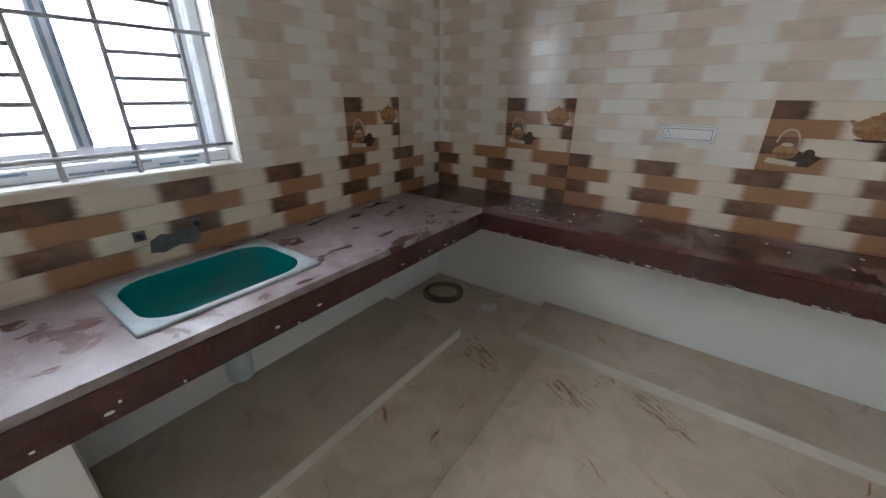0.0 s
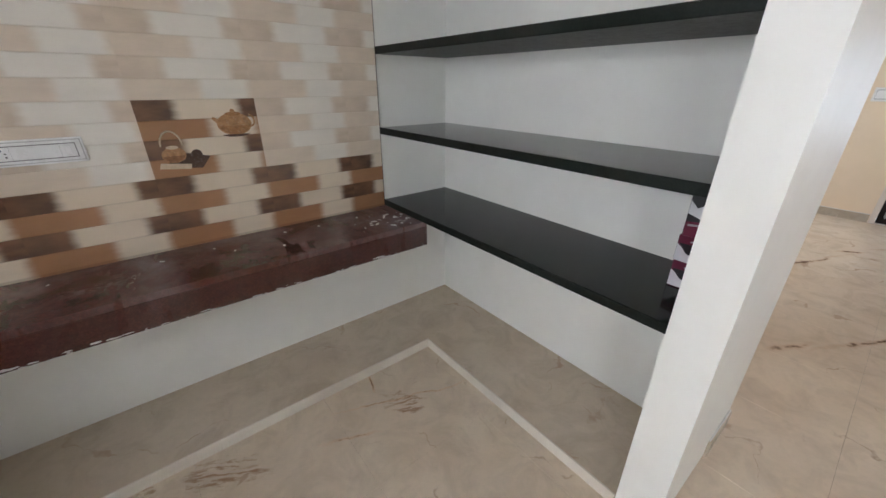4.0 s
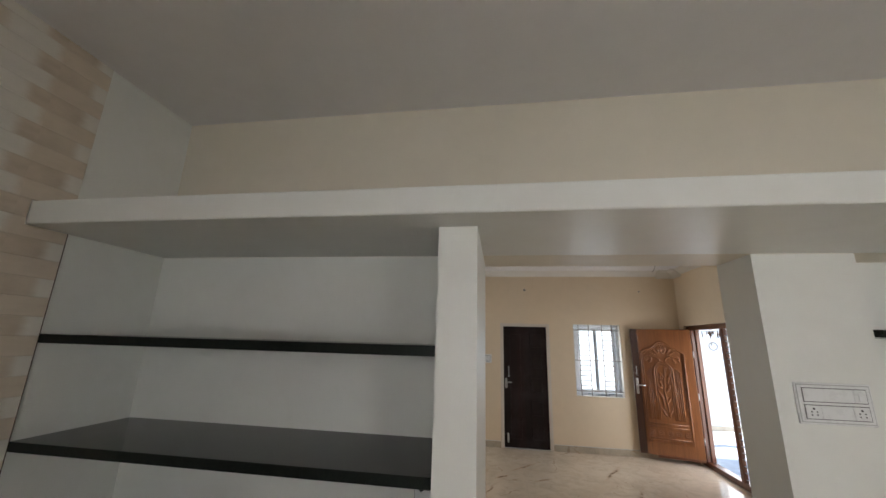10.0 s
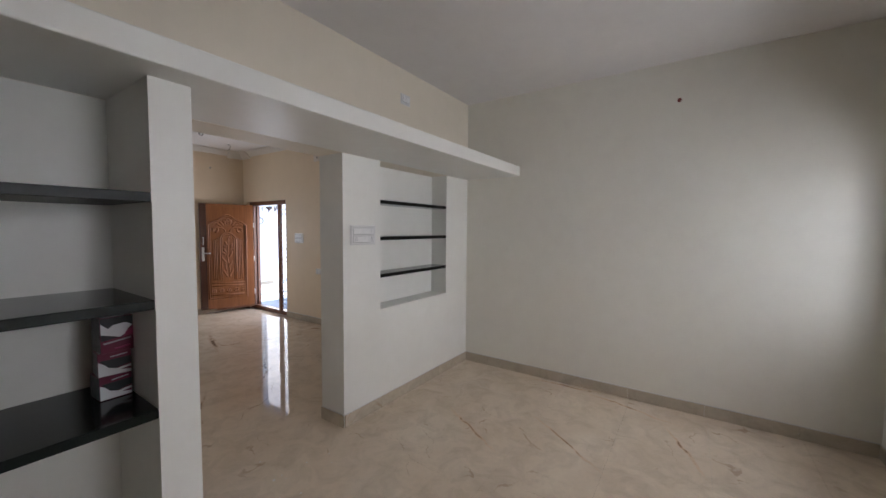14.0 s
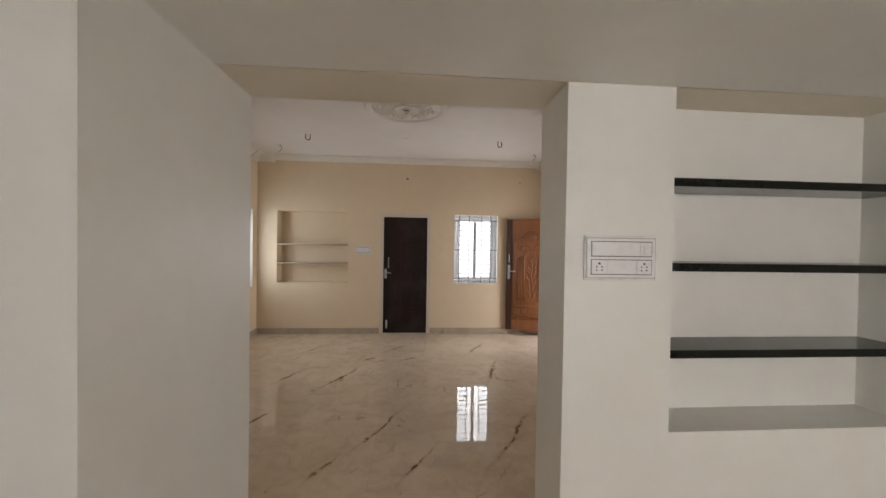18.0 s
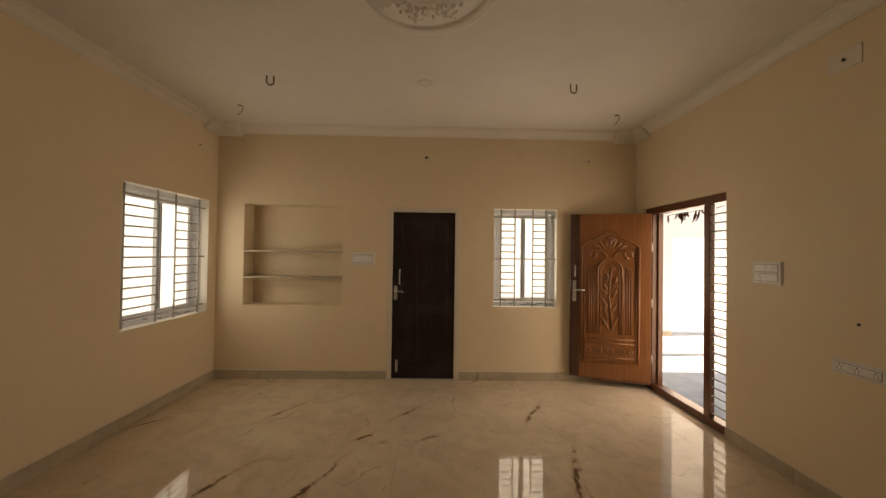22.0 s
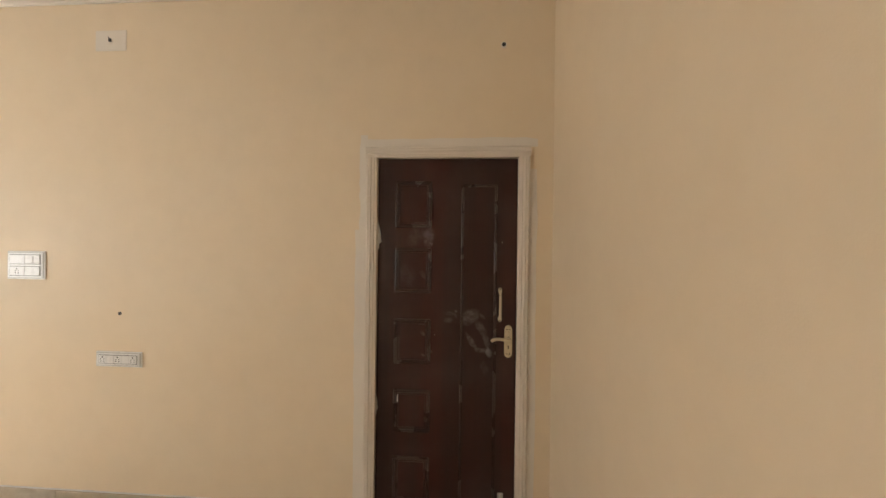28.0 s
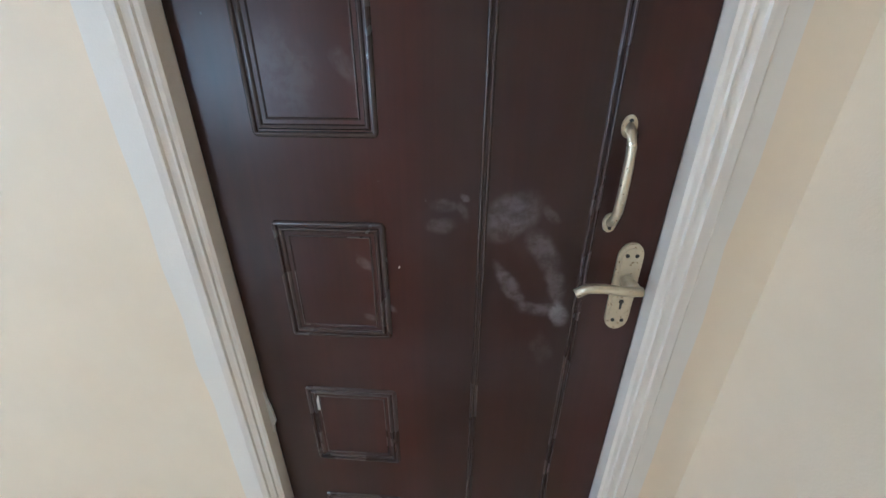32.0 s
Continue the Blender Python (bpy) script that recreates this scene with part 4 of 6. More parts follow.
def carton(x, y, z, turn, h, label, shapes):
    """A printed carton: wine-red body with flat printed shapes on the front, a dark side."""
    c = thing("carton", label, "box", x, y, z, turn, "stacked cartons")
    w, d = 0.055, 0.055
    part("body", box(-w, w, -d, d, 0, h, 0.002), CARTON_WINE, c)
    part("side_print", box(-w - 0.001, -w, -d + 0.003, d - 0.003, 0.003, h - 0.003), CARTON_DARK, c, "dark printed side")
    for k, (nm, mt, pts) in enumerate(shapes):
        flat = plate([(max(-w + 0.001, min(w - 0.001, px)), pz) for px, pz in pts], 0.0006 + 0.0003 * k)
        part(nm, flat, mt, c).matrix_basis = pose(0, -d - 0.0002, 0)
    part("top_print", plate([(-0.05, -0.05), (0.02, -0.05), (0.05, 0.0), (0.0, 0.03), (-0.05, 0.01)], 0.0008), CARTON_GREY, c).matrix_basis = pose(0, 0, h, -90, 0, 0)
    return c


LOW_PRINT = (("white_print", CARTON_WHITE, [(-0.055, 0.003), (0.055, 0.003), (0.055, 0.014), (0.015, 0.022), (-0.055, 0.066)]),
             ("dark_print", CARTON_DARK, [(-0.050, 0.070), (-0.022, 0.038), (0.0, 0.030), (0.055, 0.044), (0.055, 0.074)]),
             ("white_bar", CARTON_WHITE, [(0.0, 0.019), (0.055, 0.027), (0.055, 0.037), (0.0, 0.027)]),
             ("pink_line", CARTON_GREY, [(-0.015, 0.080), (0.042, 0.086), (0.042, 0.091), (-0.015, 0.085)]))
TALL_PRINT = (("dark_print", CARTON_DARK, [(-0.055, 0.052), (0.055, 0.070), (0.055, 0.149), (-0.055, 0.149)]),
              ("white_print", CARTON_WHITE, [(-0.055, 0.082), (0.008, 0.062), (0.024, 0.070), (0.036, 0.092), (0.052, 0.108), (0.030, 0.122), (-0.010, 0.118), (-0.030, 0.104), (-0.055, 0.128)]),
              ("magenta_print", CARTON_PINK, [(0.018, 0.060), (0.055, 0.066), (0.055, 0.104), (0.034, 0.088)]),
              ("pink_line", CARTON_GREY, [(-0.046, 0.038), (0.046, 0.050), (0.046, 0.056), (-0.046, 0.045)]),
              ("pink_line", CARTON_PINK, [(-0.010, 0.012), (0.044, 0.018), (0.044, 0.024), (-0.010, 0.018)]))
LOW_LABEL = "wine-red carton with white and black print on the black shelf"
carton(-1.365, 0.33, 0.875, 3, 0.101, LOW_LABEL, LOW_PRINT)
carton(-1.361, 0.324, 0.9765, -4, 0.101, LOW_LABEL, LOW_PRINT)
carton(-1.357, 0.318, 1.078, 2, 0.152, "tall wine-red carton with white swoosh on top of others", TALL_PRINT)


def switchboard(x, y, z, turn, wide, high, rows, label, frame_mat=None):
    """A modular switch plate; rows of cells: s switch, p socket, b blank. Faces local -y."""
    s = thing("switchboard", label, "switch", x, y, z, turn)
    part("back_frame", box(-wide / 2, wide / 2, -0.008, 0, -high / 2, high / 2, 0.003), PLATE, s)
    part("trim_line", box(-wide / 2 + 0.0065, wide / 2 - 0.0065, -0.010, -0.0075, -high / 2 + 0.0065, high / 2 - 0.0065, 0.001), frame_mat or PLATE_SHADE, s, "thin line round the plate, grey for its edge shadow")
    part("cover", box(-wide / 2 + 0.010, wide / 2 - 0.010, -0.0125, -0.008, -high / 2 + 0.010, high / 2 - 0.010, 0.002), PLATE, s)
    rh = (high - 0.03) / len(rows)
    for r, cells in enumerate(rows):
        zc = high / 2 - 0.015 - rh * (r + 0.5)
        part("module_line", box(-wide / 2 + 0.0235, wide / 2 - 0.0235, -0.0140, -0.0120, zc - rh * 0.43, zc + rh * 0.43), PLATE_GREY, s)
        cw = (wide - 0.052) / len(cells)
        runs = []
        for cell in cells:
            if cell == "b" and runs and runs[-1][0] == "b":
                runs[-1][1] += 1
            else:
                runs.append([cell, 1])
        done = 0
        for cell, count in runs:
            xc = -wide / 2 + 0.026 + cw * (done + 0.5 * count)
            done += count
            m = part("module", box(xc - cw * (0.5 * count - 0.006), xc + cw * (0.5 * count - 0.006), -0.0165, -0.0135, zc - rh * 0.38, zc + rh * 0.38, 0.0012), PLATE, s)
            if cell == "p":
                for dx, dz, rr in ((0, 0.013, 0.0042), (-0.010, 0.001, 0.003), (0.010, 0.001, 0.003), (-0.010, -0.011, 0.003), (0.010, -0.011, 0.003)):
                    part("socket_hole", rod((xc + dx, -0.0163, zc + dz), (xc + dx, -0.0172, zc + dz), rr, 10), SLOT, m)
            elif cell == "s":
                part("rocker", box(xc - 0.010, xc + 0.010, -0.0205, -0.016, zc - rh * 0.28, zc + rh * 0.28, 0.002), PLATE, m)
    return s


switchboard(XW + 0.009, -1.457, 1.325, 90, 0.273, 0.093, ["pbbbs"], "white modular socket board on brick-pattern tiles")
switchboard(0.30, YP, 1.556, 0, 0.282, 0.164, ["bbbbs", "pbbp"], "white two-row switchboard on the white wall")
switchboard(0.84, YP, 2.812, 0, 0.135, 0.098, ["p"], "small white socket above the loft slab")
switchboard(-1.362, YF, 1.466, 0, 0.276, 0.15, ["bbsb"], "ivory switchboard between niche and black door", PRIMER)
switchboard(XE, 3.873, 1.431, -90, 0.245, 0.168, ["bs", "pb"], "white two-row switchboard beside the entrance")
switchboard(XE, 3.278, 0.889, -90, 0.287, 0.09, ["pbpbp"], "white low socket board on the cream wall")


def wire_point(x, y, z, turn, label, plate_size=0.0, tail=0.05, dark=SLOT):
    """An open conduit end in wall or ceiling with a stub of wire."""
    p = thing("wire_point", label, "wire point", x, y, z, turn)
    if plate_size:
        part("patch", box(-plate_size, plate_size, -0.006, 0, -plate_size * 0.62, plate_size * 0.62, 0.003), PRIMER, p, "pale square patch")
    r = 0.016 if plate_size or tail == 0.0 and dark is SLOT else 0.024
    part("conduit", rod((0, 0, 0), (0, -0.010, 0), r, 14), PRIMER, p)
    part("hole", rod((0, -0.009, 0), (0, -0.0115, 0), 0.7 * r, 12), dark, p)
    if tail:
        part("wire", tube([(0, -0.012, 0), (0.012, -0.03, 0.004), (0.028, -0.035, -tail * 0.4), (0.03, -0.03, -tail)], 0.003, 6), SLOT, p)
    return p


wire_point(XE, -1.622, 2.746, -90, "open conduit with a reddish bulb base on the white wall", 0, 0.0, REDCAP)
wire_point(XHW, 3.351, 2.74, 90, "open conduit with hanging wire on the cream wall", 0.0, 0.10)
wire_point(XHW, 5.335, 2.732, 90, "open conduit in the cream wall", 0, 0.0)
wire_point(-0.613, YF, 2.722, 0, "open conduit above the black door", 0, 0.02)
wire_point(1.399, YF, 2.709, 0, "open conduit above the window", 0, 0.0)
wire_point(XE, 3.352, 2.756, -90, "white square patch with wire stubs on the cream wall", 0.097, 0.02)
wire_point(XE, 1.065, 2.673, -90, "open conduit above the brown door", 0, 0.0)
nail = thing("wall_plug", "small dark drilled hole with plug", "wall plug", XE, 3.28, 1.156, -90)
part("plug", rod((0, 0.002, 0), (0, -0.004, 0), 0.010, 10), SLOT, nail)


def ceiling_point(x, y, tail, label):
    p = thing("ceiling_point", label, "wire point", x, y, ZH)
    part("rim", lathe([(0.035, 0), (0.033, -0.006), (0.026, -0.008), (0.026, -0.001)], 18), PLATE, p)
    part("hole", lathe([(0.025, -0.002), (0.025, -0.005), (0.005, -0.005)], 16), SLOT, p)
    if tail:
        part("wire", tube([(0.02, 0, -0.004), (0.03, 0.0, -0.03), (0.02, 0.01, -0.06), (-0.02, 0.0, -0.11)], 0.0035, 6), RUST, p)


ceiling_point(-2.55, 5.03, True, "open ceiling conduit with a dangling wire")
ceiling_point(1.455, 5.09, True, "open ceiling conduit with a dangling wire")
for x, y, r in ((0.93, 3.27, 0.09), (-1.75, 3.0, 0.07), (-0.6, 4.45, 0.07), (0.55, -1.3, 0.02)):
    cap = thing("blanking_plate", "round painted-over cap on the ceiling", "cap", x, y, ZH if y > 0 else ZK)
    part("disc", lathe([(r, 0), (r - 0.006, -0.006), (0.02, -0.008)], 26), CEIL, cap)
for x, y in ((-1.945, 4.38), (0.73, 4.41)):
    hk = thing("ceiling_hook", "dark iron fan hook in the ceiling", "hook", x, y, ZH, 12)
    part("hook", tube([(-0.028, 0, 0), (-0.03, 0, -0.05)] + [(0.03 * math.cos(a), 0, -0.05 + 0.03 * math.sin(a)) for a in (math.pi + math.pi * j / 8 for j in range(1, 8))] + [(0.03, 0, -0.05), (0.028, 0, 0)], 0.006, 8), RUST, hk)

# ---- doors ----
def moulding(x0, x1, z0, z1, steps, bend=0.010):
    """A rectangular bead frame on a door face: (inset, height) steps lofted inwards round soft corners; faces local -y."""
    rings = []
    for inset, h in steps:
        r = max(bend - inset, 0.0008)
        ring = []
        for cx, cz, start in ((x0 + inset + r, z0 + inset + r, 180), (x1 - inset - r, z0 + inset + r, 270), (x1 - inset - r, z1 - inset - r, 0), (x0 + inset + r, z1 - inset - r, 90)):
            for k in range(4):
                a = math.radians(start + 30 * k)
                ring.append((cx + r * math.cos(a), -h, cz + r * math.sin(a)))
        rings.append(ring)
    bm = bmesh.new()
    vs = [[bm.verts.new(p) for p in r] for r in rings]
    for level, (a, c) in enumerate(zip(vs, vs[1:])):
        for k in range(16):
            f = bm.faces.new((a[k], a[(k + 1) % 16], c[(k + 1) % 16], c[k]))
            f.material_index = 1 if max(steps[level][1], steps[level + 1][1]) > 0.002 else 0
    bm.faces.new(vs[-1])
    bmesh.ops.recalc_face_normals(bm, faces=bm.faces)
    if sum(f.normal.y * f.calc_area() for f in bm.faces) > 0:
        bmesh.ops.reverse_faces(bm, faces=bm.faces)
    return bm


BEAD = ((0, 0.0), (0.0015, 0.0026), (0.004, 0.0044), (0.0068, 0.0050), (0.0088, 0.0040), (0.010, 0.0008), (0.012, 0.0006), (0.014, 0.0032), (0.0165, 0.0044), (0.019, 0.0036), (0.021, 0.0008), (0.027, 0.0007), (0.029, 0.0024), (0.031, 0.0007), (0.042, 0.0007))
LINE = ((0, 0.0), (0.0012, 0.0024), (0.003, 0.0036), (0.0048, 0.0028), (0.0062, 0.0005), (0.009, 0.0005), (0.0102, 0.0024), (0.012, 0.0034), (0.0138, 0.0026), (0.015, 0.0006), (0.03, 0.0006))


def lever_lock(parent, x, z, out, metal):
    """Long lock plate with keyhole, screws and a curved lever towards local out (+1 or -1)."""
    lk = part("lock_plate", plate(oval(0, 0.062, 0.0215, 0.027, 10, 0, 180) + oval(0, -0.062, 0.0215, 0.027, 10, 180, 360), 0.006, None, 0.002), metal, parent, "antique brass lock plate")
    lk.matrix_basis = pose(x, -0.001, z)
    part("plate_ridge", plate(oval(0, 0.058, 0.016, 0.022, 10, 0, 180) + oval(0, -0.058, 0.016, 0.022, 10, 180, 360), 0.0015, None, 0.0006), metal, lk).matrix_basis = pose(0, -0.006, 0)
    part("spindle", rod((0, -0.006, 0.018), (0, -0.045, 0.018), 0.0115, 14), metal, lk)
    part("lever", tube([(-out * 0.012, -0.044, 0.017), (out * 0.02, -0.047, 0.018), (out * 0.05, -0.047, 0.022), (out * 0.078, -0.045, 0.020), (out * 0.095, -0.043, 0.008)], 0.0085, 10), metal, lk, "curved brass lever")
    part("keyhole", plate(oval(0, 0.004, 0.0045, 0.0045, 10) , 0.0008), SLOT, lk).matrix_basis = pose(0, -0.0078, -0.03)
    part("keyhole", box(-0.002, 0.002, -0.0086, -0.0078, -0.042, -0.028), SLOT, lk)
    for dx, dz in ((-0.008, 0.066), (0.008, 0.066), (-0.008, -0.066), (0.008, -0.066)):
        part("screw", rod((dx, -0.0074, dz), (dx, -0.009, dz), 0.0035, 8), SLOT, lk)
    return lk


def pull_handle(parent, x, z, high, metal):
    h = high / 2
    ph = part("pull_handle", tube([(0, -0.002, h - 0.006), (0, -0.016, h - 0.014), (0, -0.025, h - 0.032), (0, -0.028, h * 0.3), (0, -0.0285, 0), (0, -0.028, -h * 0.3), (0, -0.025, -h + 0.032), (0, -0.016, -h + 0.014), (0, -0.002, -h + 0.006)], 0.0075, 10), metal, parent, "arched brass pull")
    ph.matrix_basis = pose(x, 0, z)
    for s in (1, -1):
        part("handle_foot", plate(oval(0, 0, 0.0115, 0.017, 14), 0.005, None, 0.0015), metal, ph).matrix_basis = pose(0, 0, s * (h - 0.006))
        part("screw", rod((0, -0.005, s * (h + 0.003)), (0, -0.0065, s * (h + 0.003)), 0.003, 8), SLOT, ph)
    return ph


def tower_bolt(parent, x, z, metal):
    b = part("tower_bolt", box(x - 0.016, x + 0.016, -0.006, 0, z - 0.07, z + 0.07, 0.002), metal, parent, "small steel tower bolt")
    part("bolt_rod", rod((x, -0.011, z - 0.085), (x, -0.011, z + 0.06), 0.006, 10), metal, b)
    part("bolt_knob", rod((x, -0.011, z + 0.02), (x + 0.002, -0.032, z + 0.02), 0.006, 8), metal, b)


def frame_piece(length, profile):
    """A moulded strip along local z; profile of (across, out) pairs."""
    bm = bmesh.new()
    a = [bm.verts.new((u, -h, 0)) for u, h in profile]
    c = [bm.verts.new((u, -h, length)) for u, h in profile]
    for k in range(len(profile) - 1):
        bm.faces.new((a[k], a[k + 1], c[k + 1], c[k]))
    bm.faces.new((a[-1], a[0], c[0], c[-1]))
    bm.faces.new(a)
    bm.faces.new(c)
    bmesh.ops.recalc_face_normals(bm, faces=bm.faces)
    return bm


# brown door: local x runs towards -y of the plan, so x = DD[1] - y
DW = DD[1] - DD[0]
door3 = thing("door_3", "dark brown moulded door with brass handles, closed and dusty", "door", XE, DD[1], 0, -90, "", "structure")
leaf = part("door_leaf", box(0.003, DW - 0.003, 0.012, 0.045, 0.008, DD[3] - 0.004, 0.002), DOORSKIN, door3)
for z0, z1 in ((1.675, 1.934), (1.309, 1.562), (0.913, 1.166), (0.532, 0.772), (0.14, 0.397)):
    ob = part("panel_moulding", moulding(0.100, 0.307, z0, z1, BEAD), DOORSKIN, leaf)
    ob.data.materials.append(LIT_BEAD)
    ob.matrix_basis = pose(0, 0.0118, 0)
ob = part("panel_moulding", moulding(0.470, 0.668, 0.14, 1.915, LINE), DOORSKIN, leaf)
ob.data.materials.append(LIT_BEAD)
ob.matrix_basis = pose(0, 0.0118, 0)
lk3 = lever_lock(door3, DW - 0.045, 1.055, -1, BRASS)
lk3.matrix_basis = pose(DW - 0.045, 0.0115, 1.055)
ph3 = pull_handle(door3, 0.688, 1.255, 0.165, BRASS)
ph3.matrix_basis = pose(0.688, 0.0115, 1.255)
tower_bolt(leaf, 0.70, 0.16, STEEL)
rndc = random.Random(8)
for k in range(6):
    u, v = rndc.uniform(0.05, DW - 0.05), rndc.uniform(0.5, 1.8)
    pts = [(rndc.uniform(0.5, 1.0) * 0.0022 * math.cos(a), rndc.uniform(0.4, 2.0) * 0.0028 * math.sin(a)) for a in (2 * math.pi * j / 7 for j in range(7))]
    ob = part("paint_spot", plate(pts, 0.0006), CHIP, leaf)
    ob.matrix_basis = pose(u, 0.0119, v, 0, rndc.uniform(0, 90), 0)
ob = part("paint_drip", plate([(-0.005, 0), (0.004, -0.002), (0.006, 0.03), (0.001, 0.045), (-0.004, 0.03)], 0.001), CHIP, leaf)
ob.matrix_basis = pose(0.125, 0.0119, 0.70)
CASING = ((-0.002, -0.03), (-0.002, 0.018), (0.004, 0.021), (0.012, 0.021), (0.014, 0.025), (0.018, 0.025), (0.020, 0.0215), (0.030, 0.024), (0.032, 0.029), (0.037, 0.029), (0.039, 0.0255), (0.050, 0.027), (0.053, 0.022), (0.058, 0.019), (0.062, 0.0), (0.062, -0.03))
part("door_frame", frame_piece(DD[3], CASING), CASINGPAINT, door3, "moulded white-primed door frame").matrix_basis = Matrix.Diagonal((-1, 1, 1, 1))
part("door_frame", frame_piece(DD[3], CASING), CASINGPAINT, door3, "moulded white-primed door frame").matrix_basis = pose(DW, 0, 0)
part("door_frame", frame_piece(DW + 0.124, CASING), CASINGPAINT, door3, "moulded white-primed door frame").matrix_basis = pose(-0.062, 0, DD[3], 0, 90, 0) @ Matrix.Diagonal((-1, 1, 1, 1))
for x0, x1, z0, z1 in ((-0.125, -0.058, 0.0, 1.66), (-0.10, -0.058, 1.66, 2.19), (DW + 0.058, DW + 0.10, 0.0, 2.0), (-0.058, DW + 0.10, DD[3] + 0.058, DD[3] + 0.105)):
    n = 14
    tall = z1 - z0 > x1 - x0
    rr = random.Random(int(1000 * (x1 + z1)))
    side = []
    if tall:
        left = x0 < 0
        outer = [((x0 if left else x1) + rr.uniform(-0.006, 0.006), z0 + (z1 - z0) * k / n) for k in range(n + 1)]
        inner = [((x1 if left else x0), z0), ((x1 if left else x0), z1)]
        side = outer + inner[::-1]
    else:
        side = [(x0, z0), (x1, z0)] + [(x1 - (x1 - x0) * k / n, z1 + rr.uniform(-0.006, 0.006)) for k in range(n + 1)]
    part("primer_patch", plate(side, 0.0015), PRIMER, door3, "band of white primer round the frame")
ragged = [(0.0, 0.0), (0.010, 0.004), (0.012, 0.03), (0.024, 0.045), (0.020, 0.07), (0.018, 0.10), (0.010, 0.13), (0.004, 0.16), (0.0, 0.165)]
ch = part("chipped_plaster", plate(ragged, 0.006), CHIP, door3, "ragged lump of white plaster")
ch.matrix_basis = pose(0.0, 0.011, 1.55)
ch = part("chipped_plaster", plate([(u * 0.6, v * 0.8) for u, v in ragged], 0.006), CHIP, door3, "ragged lump of white plaster")
ch.matrix_basis = pose(0.0, 0.011, 0.62)
slab("door_back_room", "x", XE + 0.12, XE + T - 0.002, DD[0] - 0.0, DD[1] + 0.0, 0, DD[3], [], DOORBLACK, None, "dark backing behind the brown door", "wall")

# black door of the far wall
BW = BD[1] - BD[0]
door1 = thing("door_1", "plain dark door in a white frame, closed", "door", BD[0], YF, 0, 0, "", "structure")
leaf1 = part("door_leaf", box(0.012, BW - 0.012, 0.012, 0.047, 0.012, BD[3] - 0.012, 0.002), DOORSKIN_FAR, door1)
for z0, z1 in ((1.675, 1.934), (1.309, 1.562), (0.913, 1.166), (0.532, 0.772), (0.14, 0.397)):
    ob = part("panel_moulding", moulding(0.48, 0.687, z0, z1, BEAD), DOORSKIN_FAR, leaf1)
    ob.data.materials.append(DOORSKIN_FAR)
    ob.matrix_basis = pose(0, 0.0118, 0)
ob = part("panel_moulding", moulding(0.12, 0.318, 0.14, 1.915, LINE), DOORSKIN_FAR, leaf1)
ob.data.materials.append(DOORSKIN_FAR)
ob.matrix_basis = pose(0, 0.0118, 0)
for x0, x1, z0, z1 in ((-0.045, 0.010, 0, BD[3] + 0.045), (BW - 0.010, BW + 0.045, 0, BD[3] + 0.045), (0.010, BW - 0.010, BD[3] - 0.010, BD[3] + 0.045)):
    part("door_frame", box(x0, x1, -0.008, 0.09, z0, z1, 0.004), CASINGPAINT, door1, "white-primed door frame")
lever_lock(door1, 0.052, 1.055, 1, STEEL).matrix_basis = pose(0.052, 0.0115, 1.055)
pull_handle(door1, 0.10, 1.25, 0.17, STEEL).matrix_basis = pose(0.10, 0.0115, 1.25)
tower_bolt(leaf1, 0.075, 0.17, STEEL)
slab("door_back_room", "y", YF + 0.20, YF + 0.25, BD[0], BD[1], 0.05, BD[3], [], DOORBLACK, None, "dark backing behind the black door", "wall")

# entrance: frame, fixed grille strip and carved leaf
ent = thing("door_2", "teak entrance frame with a barred side light", "door", XE, 0, 0, 0, "", "structure")
E0, E1 = EN[0], EN[1]
FX0, FX1 = 0.035, 0.150
part("threshold", box(FX0, FX1, E0, E1, 0.0, 0.075, 0.006), TEAK_DARK, ent)
part("head", box(FX0, FX1, E0, E1, 2.035, EN[3], 0.006), TEAK_DARK, ent)
part("mullion", box(FX0, FX0 + 0.055, 4.505, 4.58, 0.075, 2.035, 0.006), TEAK_DARK, ent)
part("jamb", box(FX0, FX1, 5.40, E1, 0.075, 2.035, 0.006), TEAK_DARK, ent)
part("jamb_stop", box(FX0 + 0.06, FX1, 5.375, 5.40, 0.075, 2.035, 0.003), TEAK_DARK, ent)
part("jamb", box(FX0, FX0 + 0.055, E0, E0 + 0.012, 0.075, 2.035, 0.003), TEAK_DARK, ent)
for k in range(24):
    v = 0.12 + k * 0.079
    part("grille_rod", rod((FX0 + 0.028, E0 + 0.012, v), (FX0 + 0.028, 4.505, v), 0.0065, 8), IRON, ent, "thin iron rod" if k == 0 else "")
for v in (0.35, 1.0, 1.65):
    part("hinge", rod((FX0 - 0.004, 5.395, v - 0.05), (FX0 - 0.004, 5.395, v + 0.05), 0.008, 10), STEEL, ent)
toran = thing("leaf_garland", "string of dried brown mango leaves over the entrance", "garland", XE + FX1 + 0.005, 0, 2.03)
part("string", tube([(0, 4.48 + 0.092 * k, -0.012 - 0.010 * (k % 2)) for k in range(11)], 0.003, 6), LEAF, toran)
rl = random.Random(3)
